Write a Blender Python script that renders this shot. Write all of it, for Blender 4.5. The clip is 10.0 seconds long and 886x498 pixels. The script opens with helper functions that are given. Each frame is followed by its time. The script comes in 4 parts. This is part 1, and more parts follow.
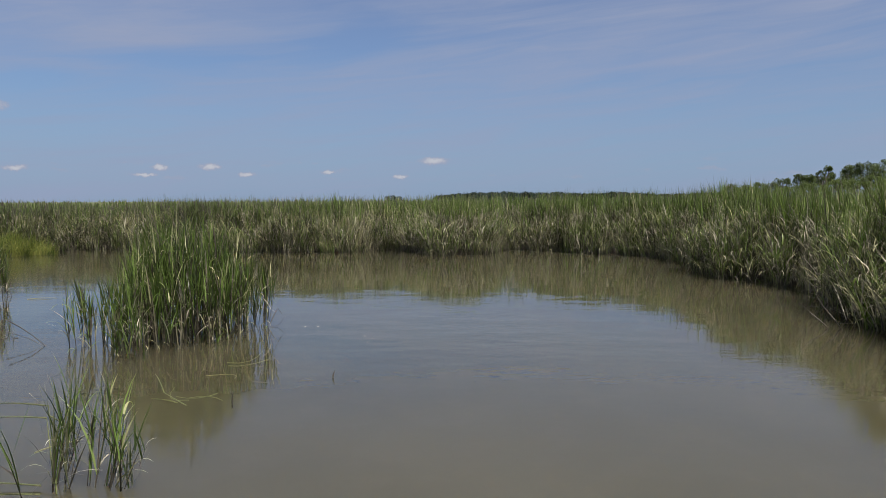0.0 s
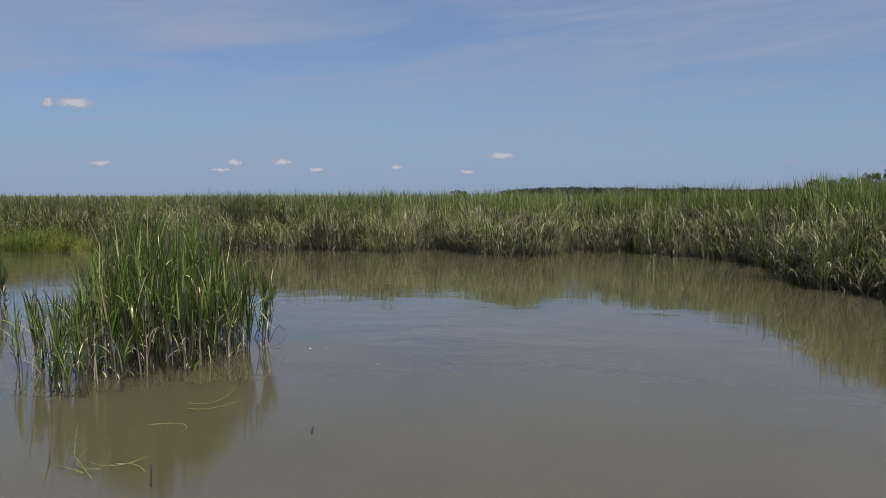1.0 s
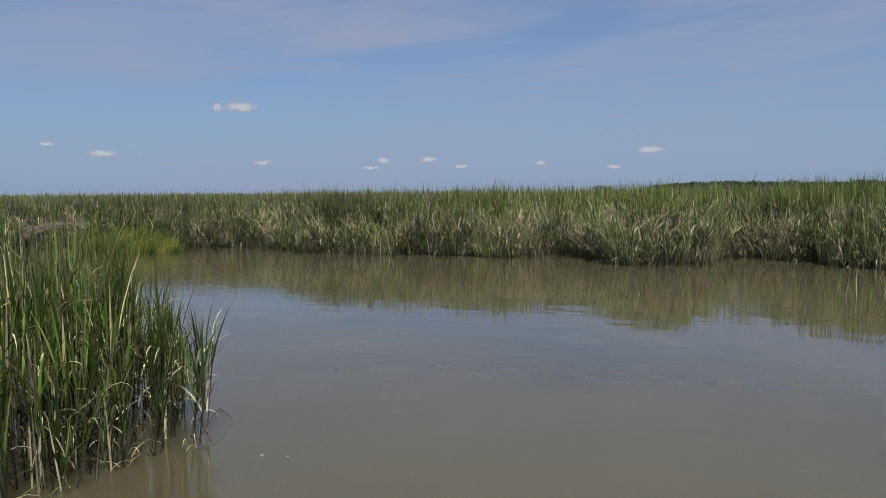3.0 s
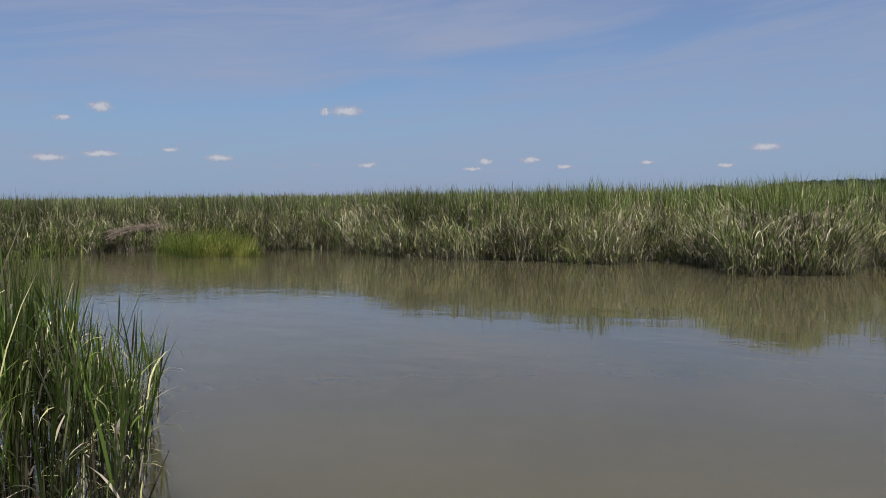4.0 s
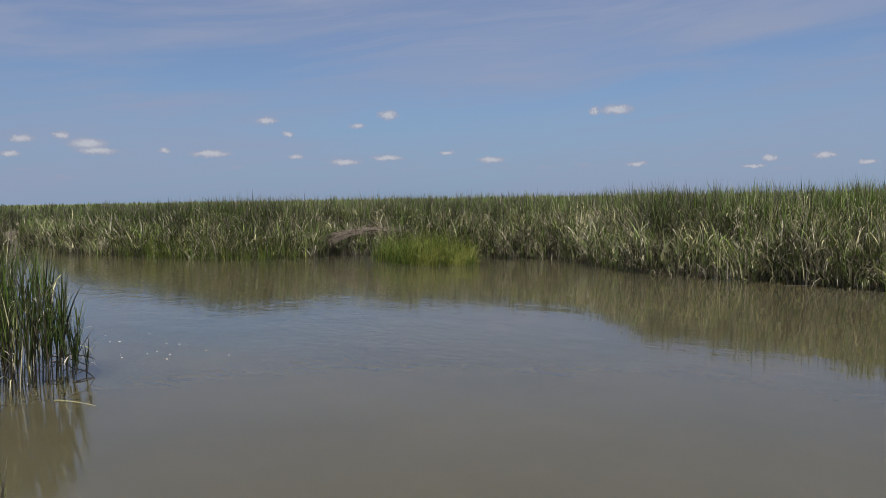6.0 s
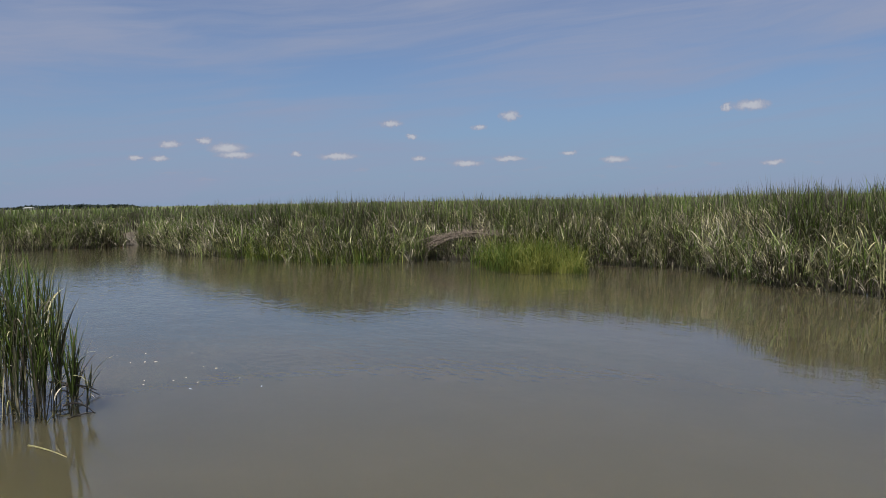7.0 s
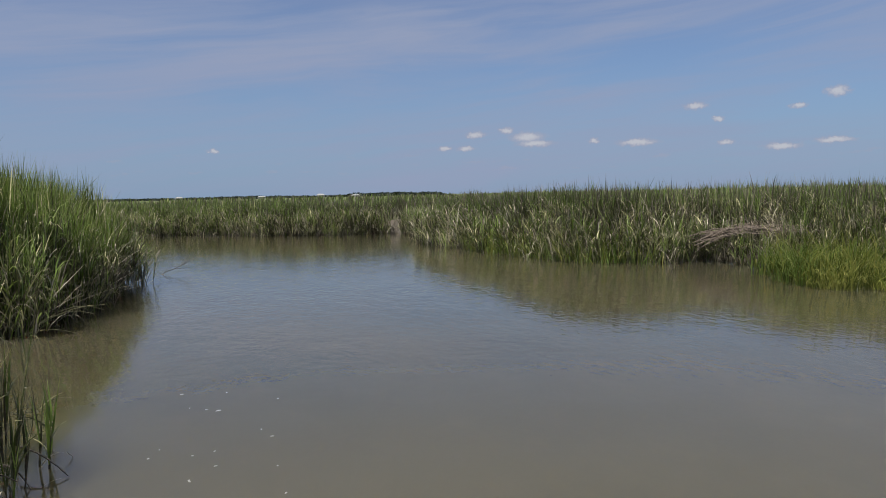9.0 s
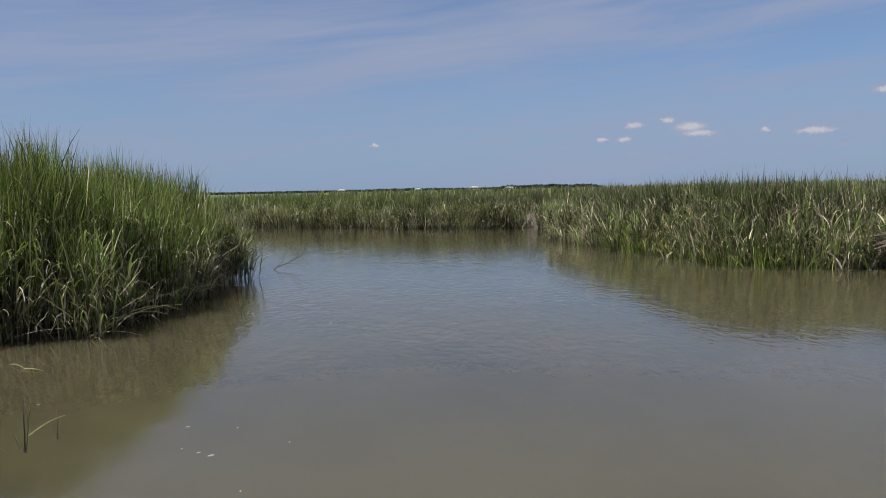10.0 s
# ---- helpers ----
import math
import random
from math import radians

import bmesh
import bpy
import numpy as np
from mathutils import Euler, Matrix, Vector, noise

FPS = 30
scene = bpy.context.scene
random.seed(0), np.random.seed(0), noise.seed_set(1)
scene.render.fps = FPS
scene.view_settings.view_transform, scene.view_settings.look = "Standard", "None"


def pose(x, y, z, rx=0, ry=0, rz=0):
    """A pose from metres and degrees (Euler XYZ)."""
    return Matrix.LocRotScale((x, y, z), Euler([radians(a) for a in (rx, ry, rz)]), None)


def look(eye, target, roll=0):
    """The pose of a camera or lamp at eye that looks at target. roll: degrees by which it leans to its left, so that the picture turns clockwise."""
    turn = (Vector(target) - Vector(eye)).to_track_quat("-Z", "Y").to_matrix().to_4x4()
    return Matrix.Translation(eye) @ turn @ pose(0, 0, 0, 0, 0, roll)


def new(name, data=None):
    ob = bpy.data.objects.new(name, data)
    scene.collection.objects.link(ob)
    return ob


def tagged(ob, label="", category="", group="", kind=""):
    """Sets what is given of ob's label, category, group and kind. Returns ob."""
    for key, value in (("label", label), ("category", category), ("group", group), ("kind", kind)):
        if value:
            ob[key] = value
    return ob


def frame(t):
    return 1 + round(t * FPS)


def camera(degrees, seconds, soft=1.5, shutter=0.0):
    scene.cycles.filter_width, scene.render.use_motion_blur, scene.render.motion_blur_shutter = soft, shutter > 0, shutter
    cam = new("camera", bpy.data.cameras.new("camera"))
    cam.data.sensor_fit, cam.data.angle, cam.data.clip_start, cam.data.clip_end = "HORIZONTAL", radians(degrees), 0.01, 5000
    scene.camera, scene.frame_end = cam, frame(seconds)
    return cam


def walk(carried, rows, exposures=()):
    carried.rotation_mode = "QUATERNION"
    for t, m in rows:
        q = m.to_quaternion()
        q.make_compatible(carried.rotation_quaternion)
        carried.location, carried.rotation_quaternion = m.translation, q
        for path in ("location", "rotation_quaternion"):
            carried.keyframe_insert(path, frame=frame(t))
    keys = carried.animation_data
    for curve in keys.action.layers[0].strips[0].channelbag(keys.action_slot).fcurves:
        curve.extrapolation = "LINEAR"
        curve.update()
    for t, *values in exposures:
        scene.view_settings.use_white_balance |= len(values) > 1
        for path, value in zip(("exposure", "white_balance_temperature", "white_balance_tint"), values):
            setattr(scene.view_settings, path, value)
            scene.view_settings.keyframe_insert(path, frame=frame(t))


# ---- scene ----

# A tidal creek through tall cord grass, seen from a boat that bears left.
cam = camera(62.25, 10.0, soft=0.55)


def eye_row(x, y, z, yaw, tilt, roll=0):
    return pose(x, y, z, 0, 0, yaw) @ pose(0, 0, 0, 90 + tilt) @ pose(0, 0, 0, 0, 0, roll)


PATH = [
    (0.0, eye_row(0.000, 0.000, 1.598, 0.000, -3.768, -0.228)),
    (0.5, eye_row(0.161, 0.929, 1.590, 2.760, -3.925, -0.134)),
    (1.0, eye_row(0.310, 1.846, 1.589, 5.218, -4.145, -0.042)),
    (1.5, eye_row(0.427, 2.760, 1.575, 7.238, -4.329, 0.030)),
    (2.0, eye_row(0.489, 3.681, 1.577, 9.757, -4.466, -0.025)),
    (2.5, eye_row(0.528, 4.582, 1.580, 12.986, -4.475, -0.196)),
    (4.0, eye_row(0.314, 7.108, 1.523, 24.348, -4.251, -0.731)),
    (4.5, eye_row(0.139, 7.910, 1.523, 29.299, -4.225, -0.719)),
    (5.0, eye_row(-0.101, 8.672, 1.532, 34.617, -4.186, -0.593)),
    (5.5, eye_row(-0.385, 9.434, 1.531, 39.709, -4.110, -0.636)),
    (6.0, eye_row(-0.720, 10.166, 1.529, 44.935, -3.956, -0.919)),
    (7.5, eye_row(-2.014, 12.101, 1.515, 59.468, -3.734, -1.024)),
    (8.0, eye_row(-2.531, 12.695, 1.511, 65.512, -3.814, -1.089)),
    (8.5, eye_row(-3.075, 13.258, 1.506, 71.817, -3.970, -1.102)),
    (9.0, eye_row(-3.653, 13.767, 1.495, 77.176, -4.290, -1.163)),
    (9.5, eye_row(-4.257, 14.223, 1.487, 83.512, -4.523, -1.282)),
    (10.0, eye_row(-4.857, 14.619, 1.492, 89.148, -4.646, -1.174)),
]
# the clip's camera holds its brightness with small shifts of exposure
EXPOSURES = [(0.0, 0.42), (2.0, 0.40), (4.0, 0.43), (6.0, 0.34), (8.0, 0.32), (10.0, 0.44)]
walk(cam, PATH, EXPOSURES)

# ---- light ----
SUN_LEFT, SUN_UP = -146.0, 60.0   # degrees to the left of +y, and above the horizon
SKY_STRENGTH = 0.062
sun_data = bpy.data.lights.new("sun", "SUN")
sun_data.energy, sun_data.angle, sun_data.color = 5.0, radians(0.6), (1.0, 0.935, 0.83)
sun = new("sun", sun_data)
sun_way = Vector((-math.sin(radians(SUN_LEFT)) * math.cos(radians(SUN_UP)),
                  math.cos(radians(SUN_LEFT)) * math.cos(radians(SUN_UP)), math.sin(radians(SUN_UP))))
sun.matrix_world = look(sun_way * 60, (0, 0, 0))

# small fair-weather clouds: degrees left of +y, degrees up, half width, half height
CLOUDS_NEAR = [
    (31.6, 6.44, 1.3, .40), (33.2, 6.41, .4, .31), (49.0, 6.45, .8, .40), (51.4, 5.64, .6, .22), (58.2, 5.99, .8, .31),
    (56.6, 5.01, .4, .22), (74.5, 4.49, .8, .31), (72.1, 4.74, .6, .27), (70.5, 4.23, 1.4, .44), (69.9, 3.72, 1.5, .31)]
CLOUDS_FAR = [
    (75.2, 3.44, .7, .22), (76.9, 3.49, .5, .18), (65.5, 3.81, .4, .22), (62.3, 3.56, 1.6, .31), (56.1, 3.31, .6, .22),
    (52.4, 2.88, 1.3, .27), (49.1, 3.18, 1.3, .22), (44.5, 3.51, .6, .18), (41.1, 2.93, 1.1, .27), (30.1, 2.33, .8, .22),
    (0.7, 3.09, 1.2, .31), (3.3, 1.88, .6, .22), (17.5, 2.56, .8, .27), (21.0, 2.51, .6, .27), (22.0, 1.95, .9, .13),
    (14.9, 2.03, .7, .18), (94.3, 3.47, .4, .22), (8.8, 2.23, .6, .18)]


# broad streaks of thin high cloud, and of clear blue: degrees left, degrees up, half width, half height, strength
VEILS = [(22, 13, 16, 3, .12), (8, 11.8, 6, 1.4, -.25), (8, 9, 16, 2.0, .15), (-20, 11, 14, 4, .15), (-26, 13.6, 6, .9, .25), (40, 9.2, 10, 1.8, .25),
         (18, 10.5, 7, 1.5, -.2), (22, 12, 12, 1.3, .15), (6, 12.8, 6, 1.6, -.2), (31, 8.3, 5, 1.2, -.15), (66, 7, 8, 1.4, .15),
         (84, 11.5, 16, 2.8, .36), (108, 11.3, 20, 1.8, .3), (95, 9, 18, 2.4, .30), (114, 6, 14, 1.1, -.2), (98, 4, 12, .7, .2), (58, 10, 9, 3, -.32), (45, 6.5, 15, 2.4, -.28)]


class Nodes:
    """Short names for making node trees."""

    def __init__(self, tree):
        self.tree = tree
        tree.nodes.clear()

    def add(self, kind, values=None, **props):
        node = self.tree.nodes.new(kind)
        for key, value in props.items():
            setattr(node, key, value)
        for key, value in (values or {}).items():
            if isinstance(value, bpy.types.NodeSocket):
                self.tree.links.new(value, node.inputs[key])
            else:
                node.inputs[key].default_value = value
        return node

    def math(self, op, a, b=0.0, c=0.0, clamp=False):
        return self.add("ShaderNodeMath", {0: a, 1: b, 2: c}, operation=op, use_clamp=clamp).outputs[0]

    def vec(self, op, a, b=(0, 0, 0)):
        return self.add("ShaderNodeVectorMath", {0: a, 1: b}, operation=op)

    def mix(self, fac, a, b, kind="MIX"):
        n = self.add("ShaderNodeMix", {0: fac, 6: a, 7: b}, data_type="RGBA", blend_type=kind)
        return n.outputs[2]

    def noise(self, vector, scale, detail=3.0, rough=0.55):
        return self.add("ShaderNodeTexNoise", {"Vector": vector, "Scale": scale, "Detail": detail, "Roughness": rough})

    def ramp(self, fac, stops):
        n = self.add("ShaderNodeValToRGB", {0: fac})
        e = n.color_ramp.elements
        while len(e) < len(stops):
            e.new(0.5)
        for el, (p, c) in zip(e, stops):
            el.position, el.color = p, (*c, 1)
        return n.outputs[0]

    def smooth(self, v, lo, hi, a=0.0, b=1.0):
        return self.add("ShaderNodeMapRange", {0: v, 1: lo, 2: hi, 3: a, 4: b}, interpolation_type="SMOOTHSTEP").outputs[0]


def make_world():
    world = bpy.data.worlds.new("sky")
    scene.world = world
    world.use_nodes = True
    n = Nodes(world.node_tree)
    sky = n.add("ShaderNodeTexSky", sky_type="NISHITA", sun_disc=False, sun_elevation=radians(SUN_UP),
                sun_rotation=radians(-SUN_LEFT), altitude=0, air_density=1.0, dust_density=0.4, ozone_density=4.0)
    way = n.add("ShaderNodeTexCoord").outputs["Generated"]
    xyz = n.add("ShaderNodeSeparateXYZ", {0: way})
    x, y, z = xyz.outputs
    left = n.math("MULTIPLY", n.math("ARCTAN2", n.math("MULTIPLY", x, -1.0), y), 180 / math.pi)
    up = n.math("MULTIPLY", n.math("ARCSINE", z), 180 / math.pi)
    # high thin veil, drawn out in long slanting streaks
    slant = n.math("MULTIPLY_ADD", left, 0.10, up)
    sky_at = n.add("ShaderNodeCombineXYZ", {0: n.math("MULTIPLY", left, 0.030), 1: n.math("MULTIPLY", slant, 0.16)}).outputs[0]
    warp = n.noise(sky_at, 1.3, 3.0).outputs["Color"]
    streak = n.vec("ADD", sky_at, n.vec("MULTIPLY", warp, (0.7, 0.55, 0)).outputs[0]).outputs[0]
    broad = n.noise(streak, 0.85, 3.0, 0.5).outputs["Fac"]
    fine = n.noise(n.vec("MULTIPLY", streak, (1.0, 2.2, 1.0)).outputs[0], 2.6, 6.0, 0.6).outputs["Fac"]
    veil = n.math("ADD", n.math("MULTIPLY", broad, 0.50), n.math("MULTIPLY", fine, 0.50))
    spread = n.add("ShaderNodeCombineXYZ", {0: left, 1: slant}).outputs[0]
    spread = n.vec("ADD", spread, n.vec("MULTIPLY", n.vec("SUBTRACT", warp, (0.5, 0.5, 0.5)).outputs[0], (16, 4.0, 0)).outputs[0]).outputs[0]
    for a, e, w, h, k in VEILS:
        d = n.vec("MULTIPLY", n.vec("SUBTRACT", spread, (a, e + 0.10 * a, 0)).outputs[0], (1 / w, 1 / h, 0)).outputs[0]
        veil = n.math("ADD", veil, n.smooth(n.vec("LENGTH", d).outputs["Value"], 1.15, 0.0, 0.0, 0.55 * k))
    veil = n.smooth(veil, 0.30, 0.80, 0.0, 0.92)
    low = n.smooth(up, -1.0, 16.0, 0.85, 0.0)
    base = n.mix(low, n.mix(1.0, sky.outputs[0], (0.89, 0.945, 1.13, 1), "MULTIPLY"), (2.70, 4.04, 6.12, 1))
    base = n.mix(veil, base, (3.62, 4.22, 6.02, 1))
    # the veil thickens and whitens higher up, towards the sun
    base = n.mix(n.smooth(up, 6.0, 48.0, 0.0, 1.0), base, (6.5, 6.3, 6.4, 1))
    # cumulus
    at = n.add("ShaderNodeCombineXYZ", {0: left, 1: up}).outputs[0]
    rag = n.noise(at, 2.4, 6.0, 0.68).outputs["Color"]
    rag = n.vec("MULTIPLY", n.vec("SUBTRACT", rag, (0.5, 0.5, 0.5)).outputs[0], (1.3, 0.55, 0)).outputs[0]
    at = n.vec("ADD", at, rag).outputs[0]
    near = None
    for a, e, w, h in CLOUDS_NEAR + CLOUDS_FAR:
        d = n.vec("MULTIPLY", n.vec("SUBTRACT", at, (a, e, 0)).outputs[0], (0.92 / w, 0.95 / h, 0)).outputs[0]
        d = n.vec("LENGTH", d).outputs["Value"]
        near = d if near is None else n.math("MINIMUM", near, d)
    puff = n.smooth(near, 1.20, 0.45, 0.0, 0.80)
    # a row of faint far cloudlets low over the horizon
    row = n.noise(n.vec("MULTIPLY", at, (0.42, 1.9, 0)).outputs[0], 1.0, 3.0, 0.5).outputs["Fac"]
    band = n.math("MULTIPLY", n.smooth(up, 1.2, 1.9), n.smooth(up, 3.6, 2.6))
    puff = n.math("MAXIMUM", puff, n.math("MULTIPLY", n.smooth(row, 0.60, 0.72, 0.0, 0.34), band))
    light = n.mix(n.smooth(near, 0.9, 0.2), (4.3, 4.4, 5.6, 1), (6.75, 6.8, 7.3, 1))
    base = n.mix(puff, base, light)
    back = n.add("ShaderNodeBackground", {"Color": base, "Strength": SKY_STRENGTH})
    n.add("ShaderNodeOutputWorld", {0: back.outputs[0]})


make_world()


# ---- materials ----
def material(name):
    m = bpy.data.materials.new(name)
    m.use_nodes = True
    return m, Nodes(m.node_tree)


def surface(n, shader):
    n.add("ShaderNodeOutputMaterial", {0: shader})


def blade_material(name, stops, tip, through_light=0.32, rough=0.42):
    """Leaf: colour differs from blade to blade ("tone"), tips wither ("along")."""
    m, n = material(name)
    tone = n.add("ShaderNodeAttribute", attribute_name="tone").outputs["Fac"]
    along = n.add("ShaderNodeAttribute", attribute_name="along").outputs["Fac"]
    place = n.add("ShaderNodeTexCoord").outputs["Object"]
    patch = n.noise(place, 0.55, 3.0).outputs["Fac"]
    fleck = n.noise(place, 60.0, 2.0).outputs["Fac"]
    pick = n.math("ADD", tone, n.math("MULTIPLY_ADD", patch, 0.7, -0.35), clamp=True)
    colour = n.ramp(pick, stops)
    colour = n.mix(n.smooth(along, 0.72, 1.0, 0.0, 0.55), colour, (*tip, 1))
    colour = n.mix(n.smooth(fleck, 0.5, 0.75, 0.0, 0.35), colour, n.mix(0.5, colour, (*tip, 1)))
    p = n.add("ShaderNodeBsdfPrincipled", {"Base Color": colour, "Roughness": rough, "Specular IOR Level": 0.28})
    t = n.add("ShaderNodeBsdfTranslucent", {"Color": n.mix(0.28, colour, (0.36, 0.48, 0.09, 1))})
    surface(n, n.add("ShaderNodeMixShader", {0: through_light, 1: p.outputs[0], 2: t.outputs[0]}).outputs[0])
    return m


# lowest stops near black: shade of the gaps worked into the leaf colours
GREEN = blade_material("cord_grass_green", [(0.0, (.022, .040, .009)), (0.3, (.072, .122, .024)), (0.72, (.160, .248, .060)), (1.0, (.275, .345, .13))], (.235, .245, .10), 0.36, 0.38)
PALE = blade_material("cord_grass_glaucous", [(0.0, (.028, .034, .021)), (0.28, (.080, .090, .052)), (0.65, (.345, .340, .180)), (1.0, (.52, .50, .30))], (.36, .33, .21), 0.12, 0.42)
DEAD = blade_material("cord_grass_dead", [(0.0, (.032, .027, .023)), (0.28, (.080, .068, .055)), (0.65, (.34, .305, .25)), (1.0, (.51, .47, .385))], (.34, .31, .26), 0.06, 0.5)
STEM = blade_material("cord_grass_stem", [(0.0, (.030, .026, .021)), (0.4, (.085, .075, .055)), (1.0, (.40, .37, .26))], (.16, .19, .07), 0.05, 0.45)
YOUNG = blade_material("salt_meadow_green", [(0.0, (.036, .050, .012)), (0.3, (.085, .110, .026)), (0.6, (.23, .255, .060)), (1.0, (.41, .40, .14))], (.38, .36, .125), 0.36, 0.4)
LEAF = blade_material("tree_leaf", [(0.0, (.028, .045, .017)), (0.5, (.062, .088, .030)), (1.0, (.12, .15, .052))], (.06, .09, .03), 0.2, 0.5)
SHRUB_LEAF = blade_material("shrub_leaf", [(0.0, (.036, .060, .016)), (0.5, (.080, .115, .030)), (1.0, (.15, .18, .06))], (.11, .14, .05), 0.25, 0.5)
FAR_LEAF = blade_material("far_wood_leaf", [(0.0, (.012, .022, .019)), (0.5, (.020, .034, .028)), (1.0, (.034, .050, .036))], (.025, .036, .024), 0.03, 0.7)


def water_material():
    m, n = material("silty_creek_water")
    place = n.add("ShaderNodeTexCoord").outputs["Object"]
    silt = n.noise(place, 0.18, 4.0).outputs["Fac"]
    fine = n.noise(place, 3.0, 3.0).outputs["Fac"]
    colour = n.mix(n.smooth(silt, 0.3, 0.7), (.051, .0470, .0280, 1), (.062, .0575, .036, 1))
    colour = n.mix(n.smooth(fine, 0.45, 0.75, 0.0, 0.25), colour, (.068, .060, .040, 1))
    # ripples run across the creek, calmer and livelier by areas
    long = n.add("ShaderNodeMapping", {"Vector": place, "Rotation": (0, 0, radians(20)), "Scale": (1.0, 1.7, 1.0)}).outputs[0]
    swell = n.noise(long, 1.1, 2.0, 0.45).outputs["Fac"]
    ripple = n.noise(long, 6.0, 3.0, 0.5).outputs["Fac"]
    west = n.smooth(n.add("ShaderNodeSeparateXYZ", {0: place}).outputs[0], -6.0, -17.0, 0.0, 0.85)
    calm = n.math("ADD", west, n.smooth(n.noise(place, 0.16, 2.0).outputs["Fac"], 0.44, 0.66, 0.10, 0.85))
    high = n.math("ADD", n.math("MULTIPLY", swell, 0.0046), n.math("MULTIPLY", n.math("MULTIPLY", ripple, calm), 0.0026))
    chop = n.noise(long, 2.6, 2.0, 0.5).outputs["Fac"]
    high = n.math("ADD", high, n.math("MULTIPLY", n.math("MULTIPLY", chop, west), 0.0052))
    wavelet = n.noise(n.add("ShaderNodeMapping", {"Vector": place, "Rotation": (0, 0, radians(95)), "Scale": (1.0, 2.2, 1.0)}).outputs[0], 7.0, 2.0, 0.5).outputs["Fac"]
    high = n.math("ADD", high, n.math("MULTIPLY", n.math("MULTIPLY", wavelet, west), 0.0045))
    bump = n.add("ShaderNodeBump", {"Strength": 1.0, "Distance": 1.0, "Height": high})
    p = n.add("ShaderNodeBsdfPrincipled", {"Base Color": colour, "Roughness": 0.03, "IOR": 1.55, "Normal": bump.outputs[0],
                                               "Subsurface Weight": 1.0, "Subsurface Radius": (1.0, 0.85, 0.6), "Subsurface Scale": 0.6}, subsurface_method="BURLEY")
    surface(n, p.outputs[0])
    return m


def mud_material():
    m, n = material("marsh_mud")
    place = n.add("ShaderNodeTexCoord").outputs["Object"]
    big = n.noise(place, 0.5, 4.0).outputs["Fac"]
    small = n.noise(place, 9.0, 5.0, 0.65).outputs["Fac"]
    colour = n.ramp(big, [(0.3, (.035, .029, .022)), (0.55, (.065, .053, .042)), (0.75, (.125, .102, .084))])
    colour = n.mix(n.smooth(small, 0.45, 0.7, 0.0, 0.35), colour, (.12, .10, .080, 1))
    bump = n.add("ShaderNodeBump", {"Strength": 0.6, "Distance": 0.05, "Height": small})
    p = n.add("ShaderNodeBsdfPrincipled", {"Base Color": colour, "Roughness": n.smooth(small, 0.3, 0.7, 0.35, 0.8), "Normal": bump.outputs[0]})
    # inland the marsh floor is covered with low growth
    far = n.add("ShaderNodeAttribute", attribute_name="inland").outputs["Fac"]
    tuft = n.noise(place, 0.9, 6.0, 0.7).outputs["Fac"]
    sward = n.ramp(tuft, [(0.3, (.05, .075, .02)), (0.55, (.10, .13, .04)), (0.75, (.19, .19, .08))])
    q = n.add("ShaderNodeBsdfPrincipled", {"Base Color": sward, "Roughness": 0.8})
    surface(n, n.add("ShaderNodeMixShader", {0: n.smooth(n.math("MULTIPLY_ADD", tuft, 1.5, far), 1.6, 3.0), 1: p.outputs[0], 2: q.outputs[0]}).outputs[0])
    return m


def plain_material(name, a, b, rough, scale=6.0, relief=0.0):
    m, n = material(name)
    place = n.add("ShaderNodeTexCoord").outputs["Object"]
    grain = n.noise(place, scale, 5.0, 0.65).outputs["Fac"]
    colour = n.mix(n.smooth(grain, 0.3, 0.7), (*a, 1), (*b, 1))
    bump = n.add("ShaderNodeBump", {"Strength": relief, "Distance": 0.02, "Height": grain})
    p = n.add("ShaderNodeBsdfPrincipled", {"Base Color": colour, "Roughness": rough, "Normal": bump.outputs[0]})
    surface(n, p.outputs[0])
    return m


WATER, MUD = water_material(), mud_material()
BARK = plain_material("bark", (.10, .085, .07), (.19, .165, .14), 0.9, 5.0, 0.7)
DRIFT = plain_material("weathered_reed", (.075, .060, .050), (.215, .178, .148), 0.75, 14.0, 0.4)
TWIG = plain_material("wet_twig", (.028, .024, .020), (.06, .05, .04), 0.55, 20.0, 0.4)
FOAM = plain_material("foam", (.17, .17, .155), (.27, .27, .25), 0.7, 30.0, 0.3)
PAINT = plain_material("white_paint", (.27, .27, .27), (.36, .36, .36), 0.6, 1.0)
ROOF = plain_material("pale_roof", (.22, .23, .24), (.32, .33, .34), 0.5, 0.8)
PANE = plain_material("window_pane", (.03, .035, .04), (.05, .055, .06), 0.1, 1.0)


# ---- helpers for meshes ----
def mesh_of(name, verts, tris, mats, slot=None, tone=None, along=None):
    """A mesh from arrays of corners and triangles."""
    me = bpy.data.meshes.new(name)
    nv, nf = len(verts), len(tris)
    me.vertices.add(nv)
    me.vertices.foreach_set("co", np.ascontiguousarray(verts, dtype=np.float32).ravel())
    me.loops.add(nf * 3)
    me.loops.foreach_set("vertex_index", np.ascontiguousarray(tris, dtype=np.int32).ravel())
    me.polygons.add(nf)
    me.polygons.foreach_set("loop_start", np.arange(0, nf * 3, 3, dtype=np.int32))
    for m in mats:
        me.materials.append(m)
    if slot is not None:
        me.polygons.foreach_set("material_index", np.ascontiguousarray(slot, dtype=np.int32))
    for key, values in (("tone", tone), ("along", along)):
        if values is not None:
            me.attributes.new(key, "FLOAT", "POINT").data.foreach_set("value", np.ascontiguousarray(values, dtype=np.float32))
    me.update(calc_edges=True)
    return me


